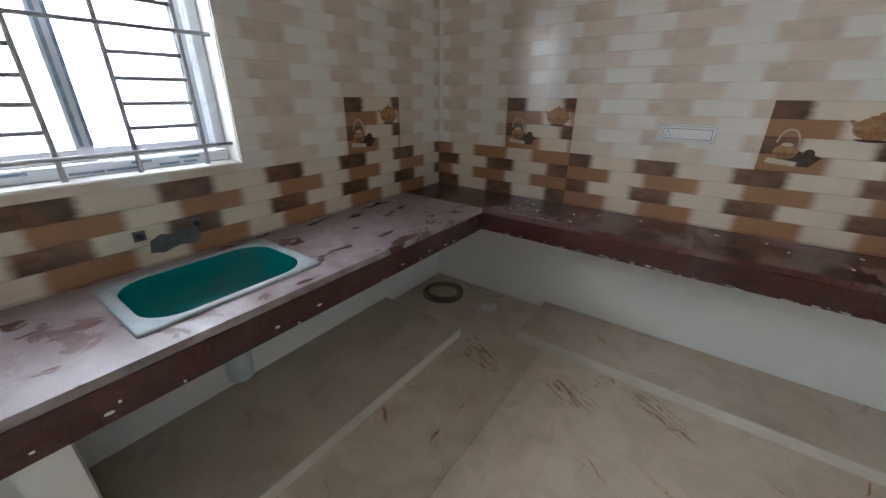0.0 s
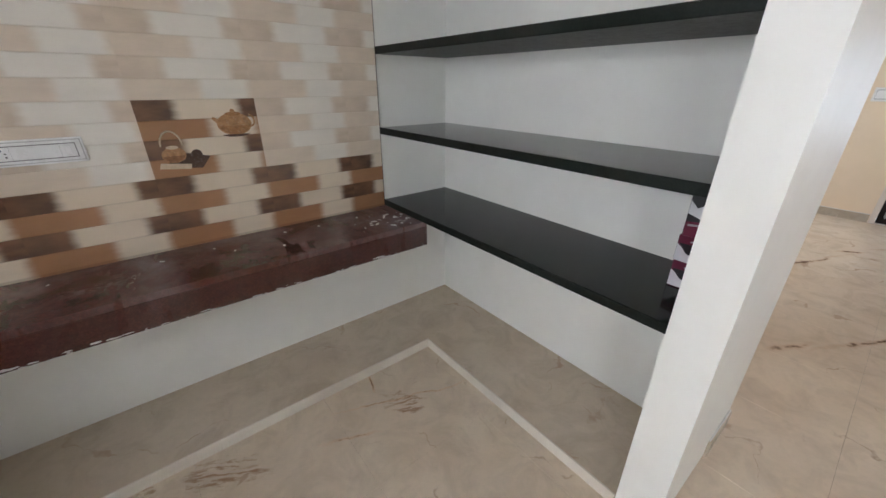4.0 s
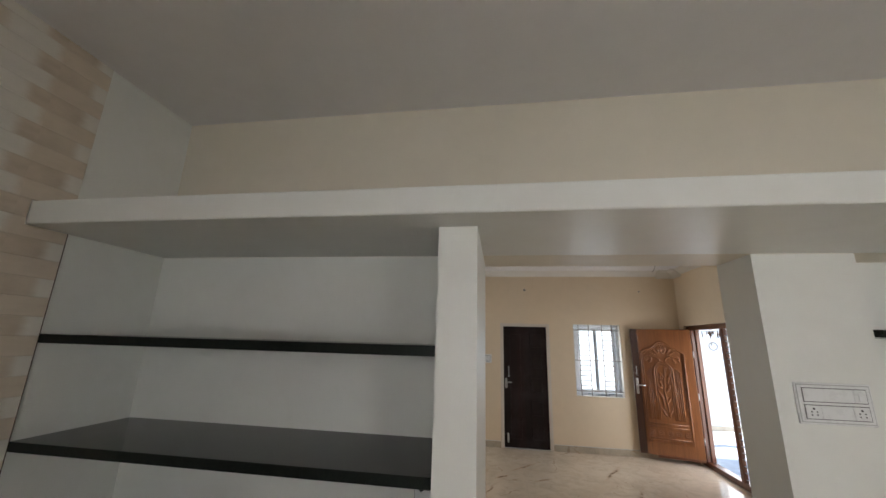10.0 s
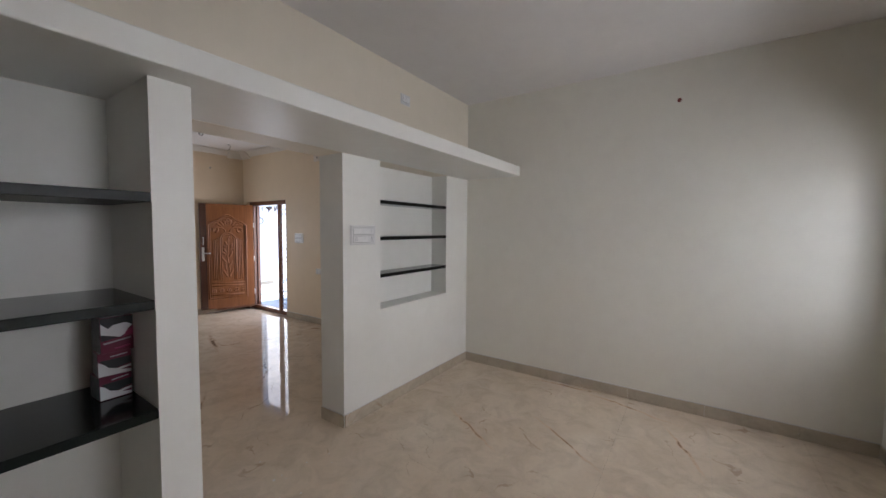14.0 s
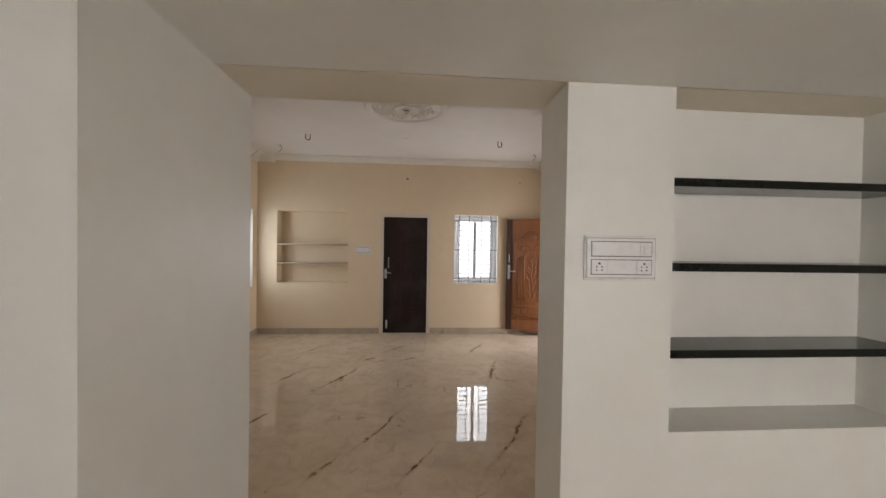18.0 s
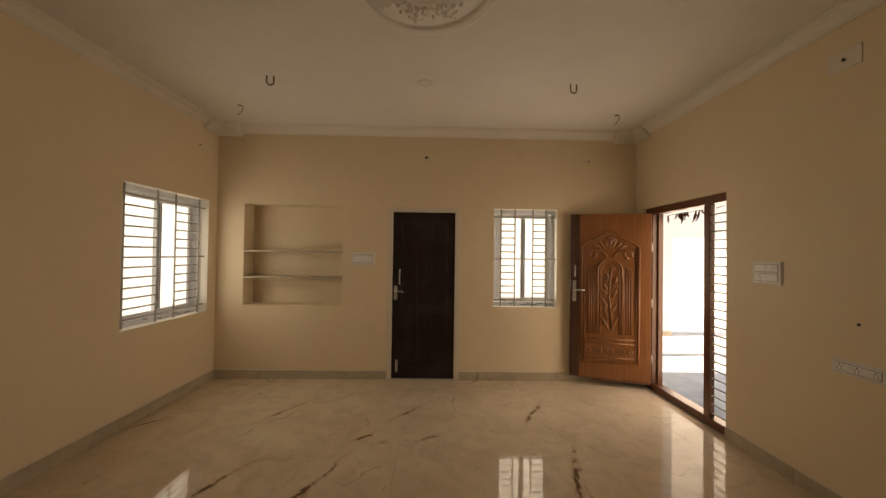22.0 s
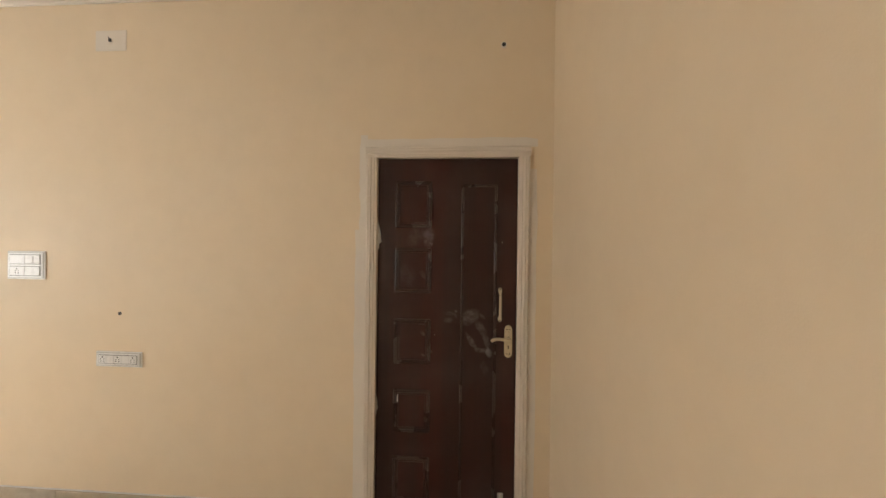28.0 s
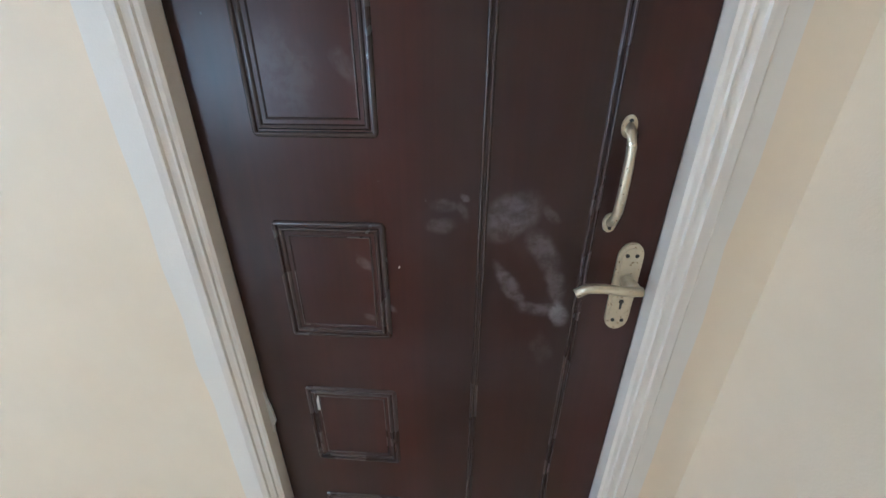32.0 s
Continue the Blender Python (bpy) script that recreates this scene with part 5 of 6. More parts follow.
for y in (5.30, 5.14, 5.11, 5.07, 5.045, 5.01, 4.985, 4.84, 4.80, 4.755, 4.70, 4.655, 4.62):
    y += rl.uniform(-0.012, 0.012)
    ln, wd, bend = rl.uniform(0.06, 0.13), rl.uniform(0.014, 0.026), rl.uniform(-0.09, 0.09)
    bm = bmesh.new()
    prev = None
    for j in range(7):
        s = j / 6
        half = wd * math.sin(math.pi * min(1, s * 0.92 + 0.06))
        cx = bend * s * s + 0.02 * math.sin(4 * s)
        a = bm.verts.new((0.012 * math.sin(3 * s), y + cx - half, -0.01 - ln * s))
        m = bm.verts.new((0.012 * math.sin(3 * s) - 0.006, y + cx, -0.01 - ln * s))
        c = bm.verts.new((0.012 * math.sin(3 * s), y + cx + half, -0.01 - ln * s))
        if prev:
            bm.faces.new((prev[0], prev[1], m, a))
            bm.faces.new((prev[1], prev[2], c, m))
        prev = (a, m, c)
    bmesh.ops.solidify(bm, geom=bm.faces[:], thickness=0.0015)
    part("leaf", bm, LEAF, toran)

LWID, LHI = 0.885, 1.985
HX, HY = XE + FX0 - 0.02, 5.388
LA = math.degrees(math.atan2(0.255, -0.865))
# leaf: local x from the hinge to the free edge, carved face towards local +y turned to the room
carved = thing("entrance_door", "carved teak door leaf standing open against the wall", "door", HX, HY, 0.06, LA)
C = LWID
part("leaf_board", box(0, C, -0.018, 0.018, 0.03, LHI, 0.003), TEAK, carved)
part("lock_stile", box(C - 0.105, C + 0.002, -0.0205, 0.0215, 0.031, LHI - 0.001, 0.003), STILE, carved, "darker lock stile")
part("bottom_rail", box(0.0, C * 0.72, -0.020, 0.021, 0.0, 0.03, 0.003), TEAK_DARK, carved)
FY = 0.0185


def carve(name, bm):
    ob = part(name, bm, TEAK, carved)
    ob.matrix_basis = pose(0, FY, 0)
    return ob


def bead(points, r, closed=False):
    return tube([(x, 0.0, z) for x, z in points], 1.3 * r, 8, closed)


X0, X1, Z0, Z1 = 0.13, C - 0.13, 0.22, 1.62
XM = (X0 + X1) / 2


def ogee(x0, x1, zs, rise, n=24):
    """An Indian arch: shoulders, then a curve up to a rounded crown."""
    out = []
    for k in range(n + 1):
        s = k / n
        u = abs(2 * s - 1)
        z = zs + rise * (0.5 + 0.5 * math.cos(math.pi * min(1, u * 1.25))) + (0.03 * math.cos(u * 9) if u > 0.55 else 0)
        out.append((x0 + (x1 - x0) * s, z))
    return out


for g, r in ((0.0, 0.011), (0.030, 0.007)):
    carve("panel_bead", bead([(X0 + g, Z0 + g)] + [(X0 + g, Z1 - 0.02)] + ogee(X0 + g, X1 - g, Z1 - g, 0.16) + [(X1 - g, Z0 + g)], r, True))
for s in (-1, 1):
    for k in range(4):
        x = XM + s * (0.155 + 0.026 * k)
        carve("flute", bead([(x, 0.56), (x, 1.36 - 0.02 * k)], 0.0085))
    carve("corner_curl", bead([(XM + s * (0.14 + 0.10 * math.cos(a)), 1.47 + 0.07 * math.sin(a)) for a in (math.pi * j / 10 for j in range(11))], 0.010))
    carve("corner_curl", bead([(XM + s * (0.20 + 0.045 * math.cos(a)), 1.50 + 0.045 * math.sin(a)) for a in (2 * math.pi * j / 12 for j in range(10))], 0.011))
for r1, r2 in ((0.135, 0.012), (0.105, 0.008)):
    carve("inner_arch", bead([(XM - r1, 0.56), (XM - r1, 1.30)] + [(XM - r1 * math.cos(a), 1.30 + 1.05 * r1 * math.sin(a)) for a in (math.pi * j / 12 for j in range(1, 12))] + [(XM + r1, 1.30), (XM + r1, 0.56)], r2))


def petal(cx, cz, ln, wd, ang, thick=0.012):
    bm = bmesh.new()
    bmesh.ops.create_uvsphere(bm, u_segments=10, v_segments=6, radius=1)
    bmesh.ops.transform(bm, matrix=Matrix.Translation((cx, 0, cz)) @ Matrix.Rotation(radians(ang), 4, "Y") @ Matrix.Diagonal((wd, thick, ln, 1)), verts=bm.verts)
    for f in bm.faces:
        f.smooth = True
    return bm


for k in range(9):
    a = -80 + 20 * k
    carve("crown_petal", petal(XM + 0.15 * math.sin(radians(a)), 1.52 + 0.13 * math.cos(radians(a)), 0.055, 0.017, a))
for k in range(5):
    a = -40 + 20 * k
    carve("crown_petal", petal(XM + 0.06 * math.sin(radians(a)), 1.62 + 0.06 * math.cos(radians(a)), 0.045, 0.014, a))
carve("stem", bead([(XM - 0.03, 0.60), (XM - 0.015, 0.8), (XM + 0.012, 1.0), (XM - 0.005, 1.2), (XM - 0.02, 1.33)], 0.008))
carve("stem", bead([(XM + 0.02, 0.62), (XM + 0.035, 0.78), (XM + 0.06, 0.95)], 0.006))
for cx, cz, ln, ang in ((-0.055, 0.70, 0.09, -28), (0.05, 0.68, 0.085, 30), (-0.04, 0.86, 0.07, -35), (0.065, 0.93, 0.075, 32), (-0.05, 1.04, 0.06, -30), (0.045, 1.10, 0.06, 28), (-0.06, 1.20, 0.05, -20), (0.03, 1.24, 0.05, 24), (0.07, 1.06, 0.05, 55)):
    carve("carved_leaf", petal(XM + cx, cz, ln, 0.022, ang))
for cx, cz in ((-0.03, 1.34), (0.045, 1.20), (-0.065, 1.13)):
    for k in range(5):
        carve("carved_petal", petal(XM + cx + 0.02 * math.cos(k * 1.257), cz + 0.02 * math.sin(k * 1.257), 0.018, 0.012, 90 - math.degrees(k * 1.257), 0.010))
for k in range(5):
    x = X0 + 0.07 + (X1 - X0 - 0.14) * k / 4
    carve("rosette", bead([(x + 0.032 * math.cos(a), 0.36 + 0.032 * math.sin(a)) for a in (2 * math.pi * j / 14 for j in range(14))], 0.008, True))
    carve("rosette", petal(x, 0.36, 0.015, 0.015, 0))
for z in (0.28, 0.45, 0.50):
    carve("cross_bead", bead([(X0 + 0.04, z), (X1 - 0.04, z)], 0.007))
hs = part("handle_set", box(C - 0.065, C - 0.025, FY, FY + 0.006, 0.93, 1.18, 0.002), STEEL, carved, "steel lock plate and lever")
part("lever", tube([(C - 0.045, FY + 0.006, 1.07), (C - 0.045, FY + 0.045, 1.07), (C - 0.10, FY + 0.048, 1.072), (C - 0.16, FY + 0.046, 1.068)], 0.009, 10), STEEL, hs)
part("pull", tube([(C - 0.05, FY, 1.36), (C - 0.05, FY + 0.035, 1.34), (C - 0.05, FY + 0.035, 1.25), (C - 0.05, FY, 1.23)], 0.008, 10), STEEL, hs)
part("edge_bolt", box(C - 0.002, C + 0.006, -0.010, 0.010, 0.85, 1.2, 0.002), STEEL, carved, "steel bolt on the free edge")

tagged(part("trim", box(XW, XW + 0.0088, -0.002, 0.001, CT + 0.001, ZL - 0.001), CUPDARK), "thin dark joint where the wall tiles end", "joint", "", "structure")

# ---- plaster work of the hall ----
ros = thing("ceiling_rosette", "white moulded plaster ceiling rose with leaf relief", "ceiling rose", -0.575, 3.235, ZH)
part("outer_ring", lathe([(0.455, 0.0), (0.455, -0.014), (0.440, -0.030), (0.425, -0.034), (0.410, -0.026), (0.398, -0.030), (0.385, -0.024), (0.375, -0.010)], 56), TRIM, ros)
part("plate", lathe([(0.376, -0.008), (0.376, -0.011), (0.02, -0.013)], 56), TRIM, ros)
part("inner_ring", lathe([(0.150, -0.012), (0.145, -0.030), (0.130, -0.036), (0.118, -0.028), (0.105, -0.024), (0.060, -0.022)], 40), TRIM, ros)
part("boss", lathe([(0.058, -0.022), (0.052, -0.034), (0.040, -0.036), (0.036, -0.020)], 28), TRIM, ros)
part("hole", lathe([(0.036, -0.0225), (0.036, -0.026), (0.004, -0.026)], 20), SLOT, ros)
part("hook", tube([(-0.015, 0, -0.025), (-0.018, 0, -0.05), (0, 0, -0.065), (0.018, 0, -0.05), (0.015, 0, -0.025)], 0.004, 6), RUST, ros)
for k in range(60):
    a = 2 * math.pi * k / 60
    b = petal(0, 0, 0.010, 0.008, 0, 0.010)
    ob = part("ring_bead", b, TRIM, ros)
    ob.matrix_basis = pose(0.447 * math.cos(a), 0.447 * math.sin(a), -0.016)
def acanthus(length, wide, lobes=4):
    """A broad lobed plaster leaf along x with a raised midrib; relief towards -z."""
    bm = bmesh.new()
    rows = []
    n = 20
    for j in range(n + 1):
        t = j / n
        lobe = 1 + 0.22 * math.cos(2 * math.pi * lobes * t)
        half = wide * lobe * math.sin(math.pi * min(1.0, 0.16 + 0.84 * t)) ** 0.8 + 0.001
        lift = 0.020 * math.sin(math.pi * min(1.0, 0.1 + 0.9 * t)) + 0.006 * math.cos(2 * math.pi * lobes * t)
        rows.append([bm.verts.new((length * t - 0.012 * abs(c) * lobe, c * half, -h * lift)) for c, h in ((-1, 0.0), (-0.85, 0.75), (-0.5, 0.45), (-0.18, 1.0), (0, 1.35), (0.18, 1.0), (0.5, 0.45), (0.85, 0.75), (1, 0.0))])
    for p, q in zip(rows, rows[1:]):
        for c in range(8):
            bm.faces.new((p[c], p[c + 1], q[c + 1], q[c])).smooth = True
    bmesh.ops.recalc_face_normals(bm, faces=bm.faces)
    return bm


for k in range(8):
    part("leaf_relief", acanthus(0.225, 0.068), TRIM, ros).matrix_basis = pose(0, 0, -0.012, 0, 0, 45 * k + 10) @ pose(0.138, 0, 0)
    for da in (-1, 1):
        part("scroll_relief", acanthus(0.10, 0.026, 2), TRIM, ros).matrix_basis = pose(0, 0, -0.013, 0, 0, 45 * k + 10 + 17 * da) @ pose(0.165, 0, 0, 0, 0, -38 * da)
    b = part("berry", petal(0, 0, 0.014, 0.014, 0, 0.014), TRIM, ros)
    b.matrix_basis = pose(0.27 * math.cos(radians(45 * k + 32)), 0.27 * math.sin(radians(45 * k + 32)), -0.016)

COVE = [(0.0, 0.0), (0.0, -0.115), (0.012, -0.115), (0.016, -0.104), (0.030, -0.098), (0.048, -0.078), (0.066, -0.052), (0.092, -0.032), (0.112, -0.024), (0.116, -0.012), (0.128, -0.010), (0.128, 0.0)]
COVE = [(0.82 * u, 0.80 * v) for u, v in COVE]


def cove(x, y, turn, length, name="cornice"):
    """Moulded plaster cornice: local x along the wall, -y into the room."""
    bm = bmesh.new()
    a = [bm.verts.new((0, -u, v)) for u, v in COVE]
    c = [bm.verts.new((length, -u, v)) for u, v in COVE]
    for k in range(len(COVE) - 1):
        bm.faces.new((a[k], a[k + 1], c[k + 1], c[k]))
    bm.faces.new(a)
    bm.faces.new(c)
    bmesh.ops.recalc_face_normals(bm, faces=bm.faces)
    ob = part(name, bm, CORNICE)
    ob.matrix_basis = pose(x, y, ZH - 0.001, 0, 0, turn)
    return tagged(ob, "white moulded plaster cornice along the ceiling", "cornice", "", "structure")


cove(XHW, YF, 0, XE - XHW)
cove(XE, YH, 180, XE - XHW)
cove(XHW, YH, 90, YF - YH)
cove(XE, YF, -90, YF - YH)
for x, y, t in ((XHW, YF, 0), (XE, YF, -90), (XE, YH, 180), (XHW, YH, 90)):
    cb = thing("cornice_corner", "white moulded plaster corner of the cornice", "cornice corner", x, y, ZH, t, "cornice corners")
    for side in (0, 1):
        prof = [(0.0, -0.002), (0.0, -0.125), (0.03, -0.118), (0.05, -0.10), (0.075, -0.07), (0.10, -0.042), (0.13, -0.030), (0.15, -0.016), (0.15, -0.002)]
        bm = bmesh.new()
        seg = [0.0, 0.20, 0.235, 0.27, 0.30]
        scale = [1.0, 1.0, 1.06, 1.06, 0.96]
        rings = [[bm.verts.new((s, -u * k, v * k)) for u, v in prof] for s, k in zip(seg, scale)]
        for a, c in zip(rings, rings[1:]):
            for j in range(len(prof) - 1):
                bm.faces.new((a[j], a[j + 1], c[j + 1], c[j]))
        bm.faces.new(rings[-1])
        bm.faces.new(rings[0])
        bmesh.ops.recalc_face_normals(bm, faces=bm.faces)
        ob = part("corner_arm", bm, CORNICE, cb)
        if side:
            ob.matrix_basis = pose(0, 0, 0, 0, 0, -90) @ Matrix.Diagonal((1, -1, 1, 1))

for z in (1.215, 1.535):
    tagged(part("shelf", box(HN[0], HN[1], YF + 0.002, YF + 0.25, z, z + 0.022, 0.003), SKIRT), "thin grey stone shelf in the cream niche", "shelf", "hall niche shelves")

scrap = thing("debris_scrap", "small torn piece of packing on the floor", "scrap", 1.78, 2.155, 0.0, 25)
part("sheet", loft([[(-0.06, -0.03, 0.001), (0.06, -0.02, 0.001), (0.05, 0.03, 0.001), (-0.05, 0.028, 0.001)], [(-0.05, -0.025, 0.012), (0.05, -0.018, 0.018), (0.045, 0.025, 0.012), (-0.04, 0.02, 0.02)]]), CHIP, scrap)

dust = thing("plaster_crumbs", "white plaster crumbs lying under the black door", "crumbs", BD[0] + 0.42, YF - 0.012, 0.0)
rcr = random.Random(12)
for k in range(9):
    u = -0.17 + 0.04 * k
    part("crumb", loft([round_rect(rcr.uniform(0.010, 0.024), 0.007, 0.004, 0.0, 2), round_rect(0.008, 0.004, 0.003, rcr.uniform(0.006, 0.014), 2)]), CHIP, dust).matrix_basis = pose(u, rcr.uniform(-0.012, 0.006), 0, 0, 0, rcr.uniform(-20, 20))

flakes = thing("plaster_flakes", "white plaster flakes scattered on the floor by the opening", "flakes", -0.55, 0.2, 0.0)
rfl = random.Random(21)
for k in range(16):
    big = rfl.uniform(0.003, 0.010)
    ring = [(big * rfl.uniform(0.6, 1.2) * math.cos(a), big * rfl.uniform(0.5, 1.0) * math.sin(a)) for a in (2 * math.pi * j / 7 for j in range(7))]
    part("flake", loft([[(u, v, 0.0) for u, v in ring], [(0.7 * u, 0.7 * v, 0.4 * big) for u, v in ring]]), CHIP, flakes).matrix_basis = pose(rfl.gauss(0, 0.22), rfl.gauss(0, 0.20), 0.0005)

tagged(part("trim", box(XW, XW + 0.0092, YS, YS + 0.0092, CT + 0.001, ZK - 0.002), TILEJOINT), "brown grouted corner between the tiled walls", "joint", "", "structure")

# ---- skirting, floor tiles and wall tiles ----
mesh_cache = {}


def piece(name, key, make, material, parent, m):
    """Alike pieces share one mesh."""
    if key not in mesh_cache:
        me = bpy.data.meshes.new(name)
        bm = make()
        bm.to_mesh(me)
        bm.free()
        me.materials.append(material)
        mesh_cache[key] = me
    ob = new(name, mesh_cache[key])
    ob.parent = parent
    ob.matrix_basis = m
    return ob


def skirting(x, y, turn, length, label="grey marble skirting tiles at the wall foot"):
    b = thing("baseboard", label, "skirting", x, y, 0, turn, "", "structure")
    done = 0.0
    while done < length - 0.001:
        n = round(min(0.6, length - done), 3)
        piece("skirting_tile", ("skirt", n), lambda: box(0.001, n - 0.001, -0.012, 0, 0, 0.10, 0.002), SKIRT, b, pose(done, 0, 0))
        done += n
    part("mortar_line", box(0.0, length, -0.008, 0, 0.100, 0.107, 0.002), CHIP, b, "pale mortar line on the skirting")


skirting(OX1, YP, 0, XE - OX1)
skirting(OX1, YH, -90, YH - YP)
skirting(XE, YP - 0.012, -90, YP - YD - 0.012)
skirting(XE - 0.012, YD, 180, XE - 0.012 - 0.20)
skirting(OX0, YP, 90, YH - YP)
skirting(XE, YH, 180, XE - OX1)
skirting(OX0, YH, 180, OX0 - XHW)
skirting(XHW, YH + 0.012, 90, YF - YH - 0.012)
skirting(XHW + 0.012, YF, 0, BD[0] - 0.05 - XHW - 0.012)
skirting(BD[1] + 0.05, YF, 0, XE - BD[1] - 0.05)
skirting(XE, YF - 0.012, -90, YF - 0.012 - EN[1])
skirting(XE, EN[0], -90, EN[0] - DD[1] - 0.13)
skirting(XE, DD[0] - 0.11, -90, DD[0] - 0.11 - YH - 0.012)

FT = 1.2, 0.6
y = YS
while y < YF - 0.01:
    h = round(min(FT[1], YF - y), 3)
    x = XHW
    while x < XE - 0.01:
        w = round(min(FT[0], XE - x), 3)
        piece("floor_tile", ("floor", w, h), lambda: box(0.0004, w - 0.0004, 0.0004, h - 0.0004, -0.006, 0, 0.0005), MARBLE, floor, pose(x, y, 0))
        x += w
    y += h


def tile_mesh(xa, xb, za, zb):
    """One wall tile, or the cut part of one: pillowed strips with a groove between rows; faces local -y."""
    bm = bmesh.new()
    q = TH / 4
    for k in range(4):
        a, c = max(za, k * q) if k else za, min(zb, (k + 1) * q) if k < 3 else zb
        if c - a < 0.004:
            continue
        g = 0.0025
        outer = [(xa, a), (xb, a), (xb, c), (xa, c)]
        inner = [(xa, a + g), (xb, a + g), (xb, c - g), (xa, c - g)]
        vb = [bm.verts.new((u, 0, v)) for u, v in outer]
        vo = [bm.verts.new((u, -0.0066, v)) for u, v in outer]
        vi = [bm.verts.new((u, -0.008, v)) for u, v in inner]
        bm.faces.new(vi)
        for j in range(4):
            bm.faces.new((vb[j], vb[(j + 1) % 4], vo[(j + 1) % 4], vo[j]))
            bm.faces.new((vo[j], vo[(j + 1) % 4], vi[(j + 1) % 4], vi[j]))
    bmesh.ops.recalc_face_normals(bm, faces=bm.faces)
    return bm


def prints(tile):
    """The printed still life of a decor tile: jug, kettle, cup and paper."""
    for nm, mt, pts, d in (("jug_print", TANJUG, oval(0.775 * TW, 0.66 * TH, 0.074, 0.050, 22), 0.0012),
                           ("jug_shade", TANSHADE, oval(0.775 * TW, 0.645 * TH, 0.066, 0.040, 18, 185, 355), 0.0016),
                           ("jug_spout", TANJUG, [(0.320, 0.215), (0.315, 0.236), (0.292, 0.240), (0.276, 0.250), (0.270, 0.240), (0.286, 0.222)], 0.0011),
                           ("jug_lid", TANSHADE, oval(0.775 * TW, 0.80 * TH, 0.034, 0.009, 14), 0.0017),
                           ("jug_base", CUPDARK, oval(0.775 * TW, 0.52 * TH, 0.058, 0.012, 14, 180, 360), 0.0018),
                           ("jug_knob", TANJUG, oval(0.775 * TW, 0.84 * TH, 0.010, 0.009, 10), 0.0018),
                           ("tray_print", CUPDARK, [(0.05, 0.045), (0.19, 0.03), (0.23, 0.08), (0.11, 0.11)], 0.0008),
                           ("paper_print", PAPER, [(0.028, 0.042), (0.145, 0.030), (0.150, 0.052), (0.036, 0.066)], 0.0014),
                           ("kettle_print", COPPER, oval(0.20 * TW, 0.30 * TH, 0.046, 0.034, 20), 0.0018),
                           ("kettle_shade", COPPERDARK, oval(0.20 * TW, 0.285 * TH, 0.040, 0.026, 14, 180, 360), 0.0021),
                           ("kettle_lid", PAPER, oval(0.20 * TW, 0.40 * TH, 0.024, 0.008, 12), 0.0022),
                           ("cup_print", CUPDARK, oval(0.385 * TW, 0.285 * TH, 0.022, 0.022, 14), 0.0018)):
        part(nm, plate(pts, d), mt, tile).matrix_basis = pose(0, -0.008, 0)
    part("jug_handle", tube([(0.428 + 0.020 * math.cos(a), -0.0085, 0.226 + 0.026 * math.sin(a)) for a in (-1.6 + 3.2 * j / 10 for j in range(11))], 0.004, 6), TANJUG, tile)
    part("kettle_handle", tube([(0.20 * TW + 0.040 * math.cos(a), -0.0085, 0.42 * TH + 0.062 * math.sin(a)) for a in (math.pi * j / 12 for j in range(13))], 0.004, 6), PAPER, tile)


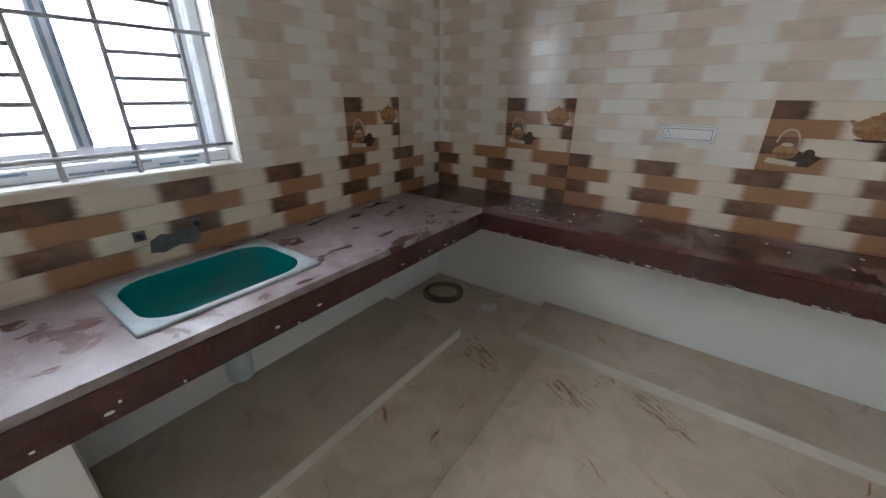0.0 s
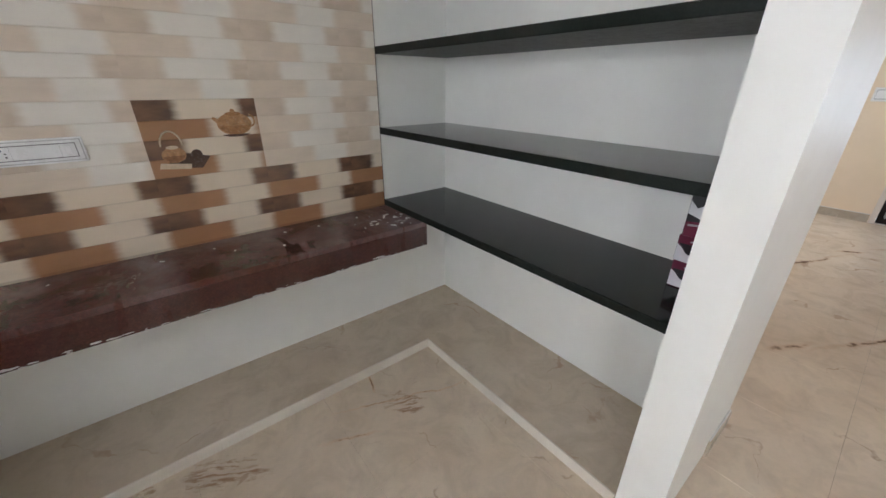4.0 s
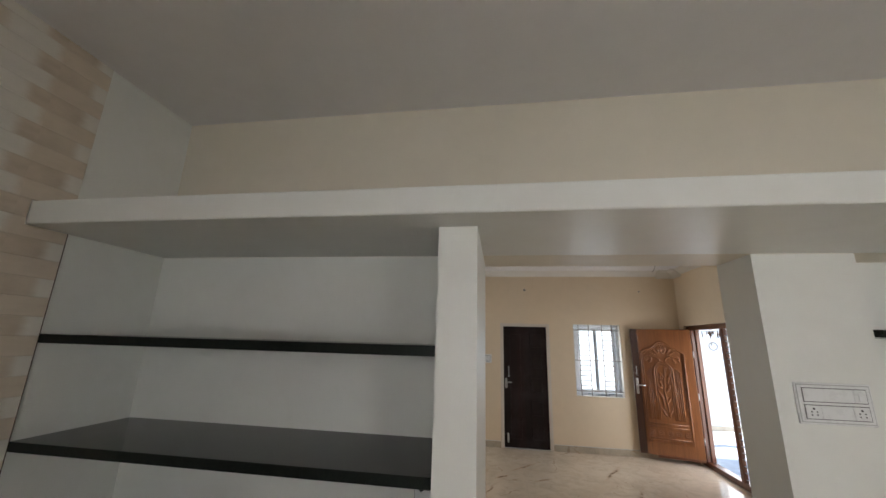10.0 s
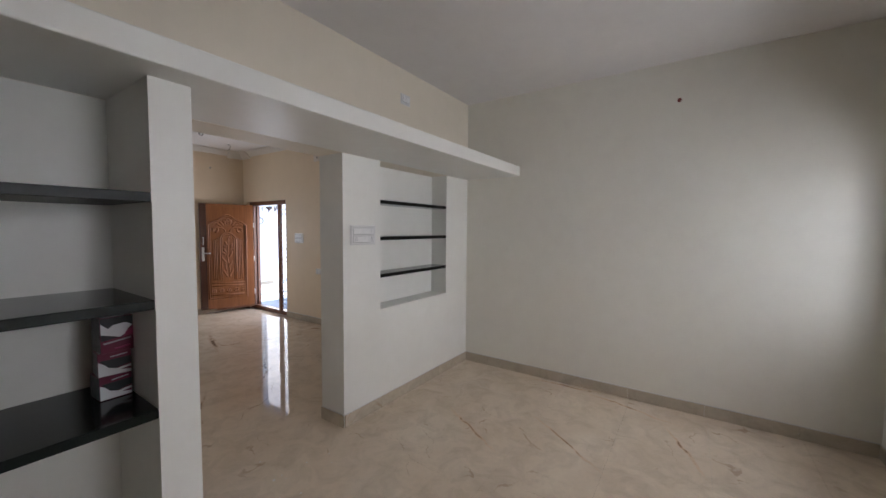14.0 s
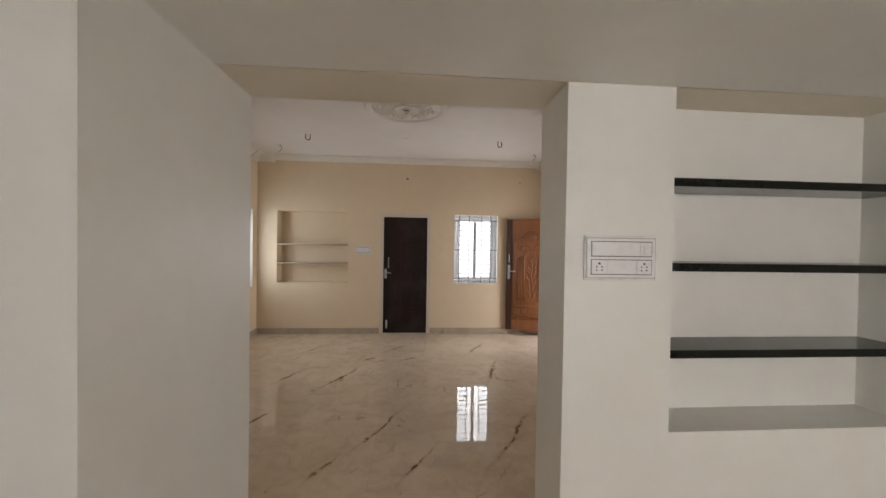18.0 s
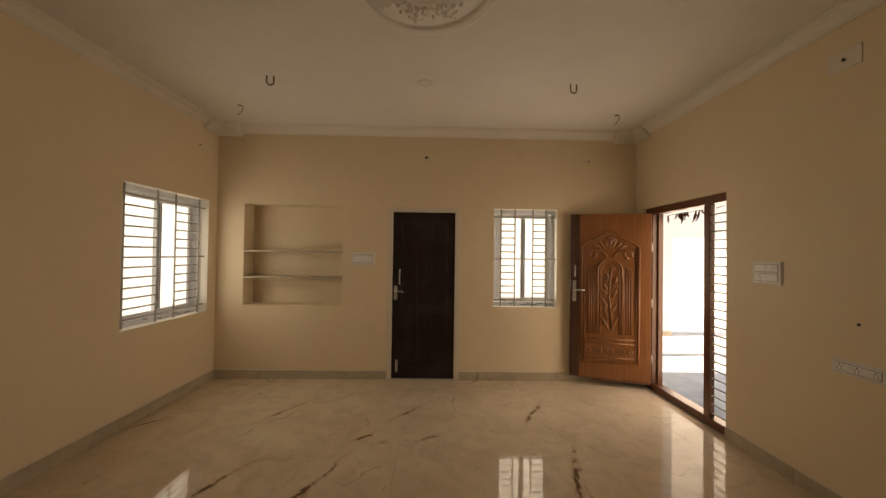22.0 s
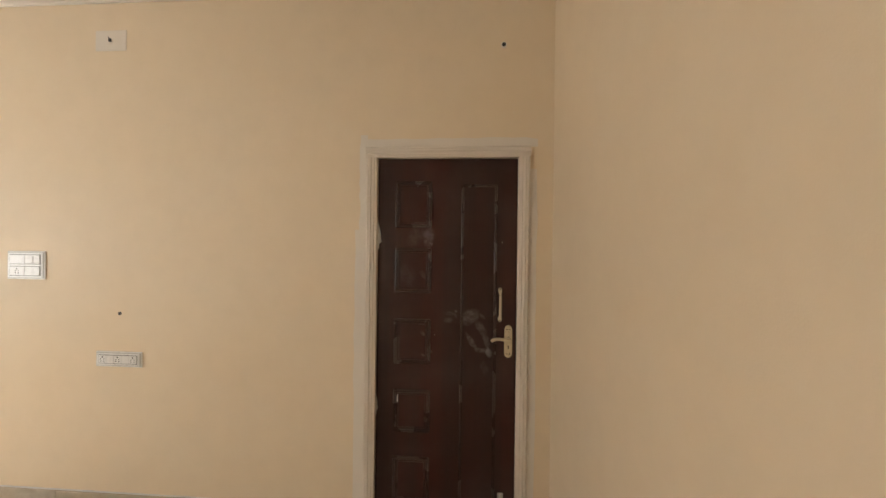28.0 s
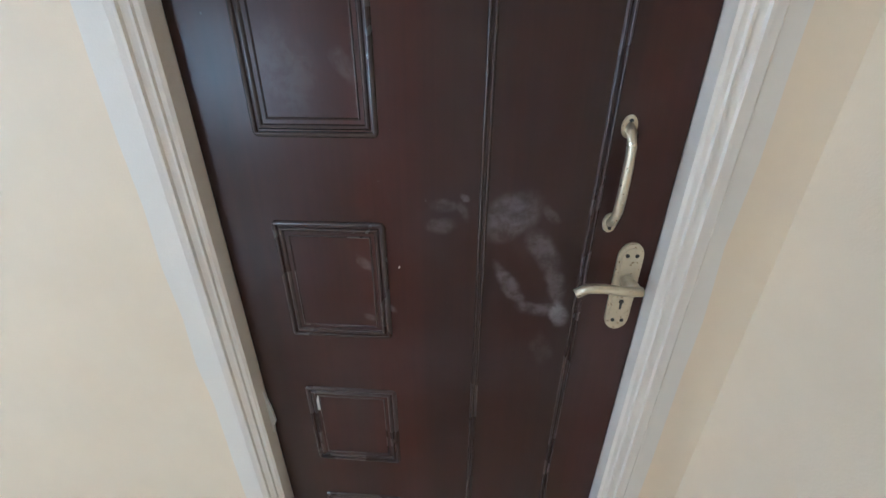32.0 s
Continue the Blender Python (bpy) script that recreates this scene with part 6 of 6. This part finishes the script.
def tiled(wall, lines, place, holes, decor, flip_to=-9.0):
    """Tiles between the column lines and the rows of the wall; place(u, z) gives the pose of a tile's corner."""
    zs = [ZB - 2 * TH, ZB - TH] + [ZB + TH * k for k in range(8)]
    for u0, ua, ub in lines:
        for z0 in zs:
            if z0 < ZB - TH - 0.01:
                continue
            za, zb = z0 if z0 > ZB - 0.01 else CT - 0.002, min(z0 + TH, ZK - 0.002)
            if zb - za < 0.02:
                continue
            cells = [(ua, ub, za, zb)]
            for h in holes:
                nxt = []
                for a, b, c, d in cells:
                    if h[0] >= b or h[1] <= a or h[2] >= d or h[3] <= c:
                        nxt.append((a, b, c, d))
                        continue
                    if h[0] > a:
                        nxt.append((a, h[0], c, d))
                    if h[1] < b:
                        nxt.append((h[1], b, c, d))
                    lo, hi = max(a, h[0]), min(b, h[1])
                    if h[2] > c:
                        nxt.append((lo, hi, c, h[2]))
                    if h[3] < d:
                        nxt.append((lo, hi, h[3], d))
                cells = nxt
            dark = z0 < ZB - 0.01 or any(abs(u0 - d) < 0.05 and abs(z0 - ZB - TH * k) < 0.01 for d, k in decor)
            for a, b, c, d in cells:
                if b - a < 0.006 or d - c < 0.006:
                    continue
                box_key = tuple(round(v, 3) for v in (a - u0, b - u0, c - z0, d - z0))
                spot = place(u0, z0)
                if z0 < ZB - 0.01 and u0 < flip_to:
                    box_key = tuple(round(v, 3) for v in (TW - b + u0, TW - a + u0, TH - d + z0, TH - c + z0))
                    spot = spot @ pose(TW, 0, TH, 0, 180, 0)
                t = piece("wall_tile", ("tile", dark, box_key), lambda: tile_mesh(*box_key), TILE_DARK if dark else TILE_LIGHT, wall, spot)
                if dark and z0 > ZB - 0.01:
                    prints(t)


ZB = 1.172
cols = []
u = -1.136 - 5 * TW
while u < 0.0:
    cols.append((u, max(u, YS + 0.009), min(u + TW, -0.002)))
    u += TW
tiled(wall_west, cols, lambda u, z: pose(XW, u, z, 0, 0, 90), [(YL - 0.004, 0.1, ZL - 0.002, ZL + TL + 0.002)], ((-1.136, 0), (-1.136 - 3 * TW, 0), (-1.136 - TW, 3)), -2.3)
cols = []
for k in range(8):
    a = 3.05 - TW * (k + 1)
    cols.append((a, a, min(a + TW, -XW - 0.009)))
tiled(wall_south, cols, lambda u, z: pose(-u, YS, z, 0, 0, 180), [(-KWIN[1], -KWIN[0], KWIN[2], KWIN[3])], ((3.05 - 2 * TW, 0),))
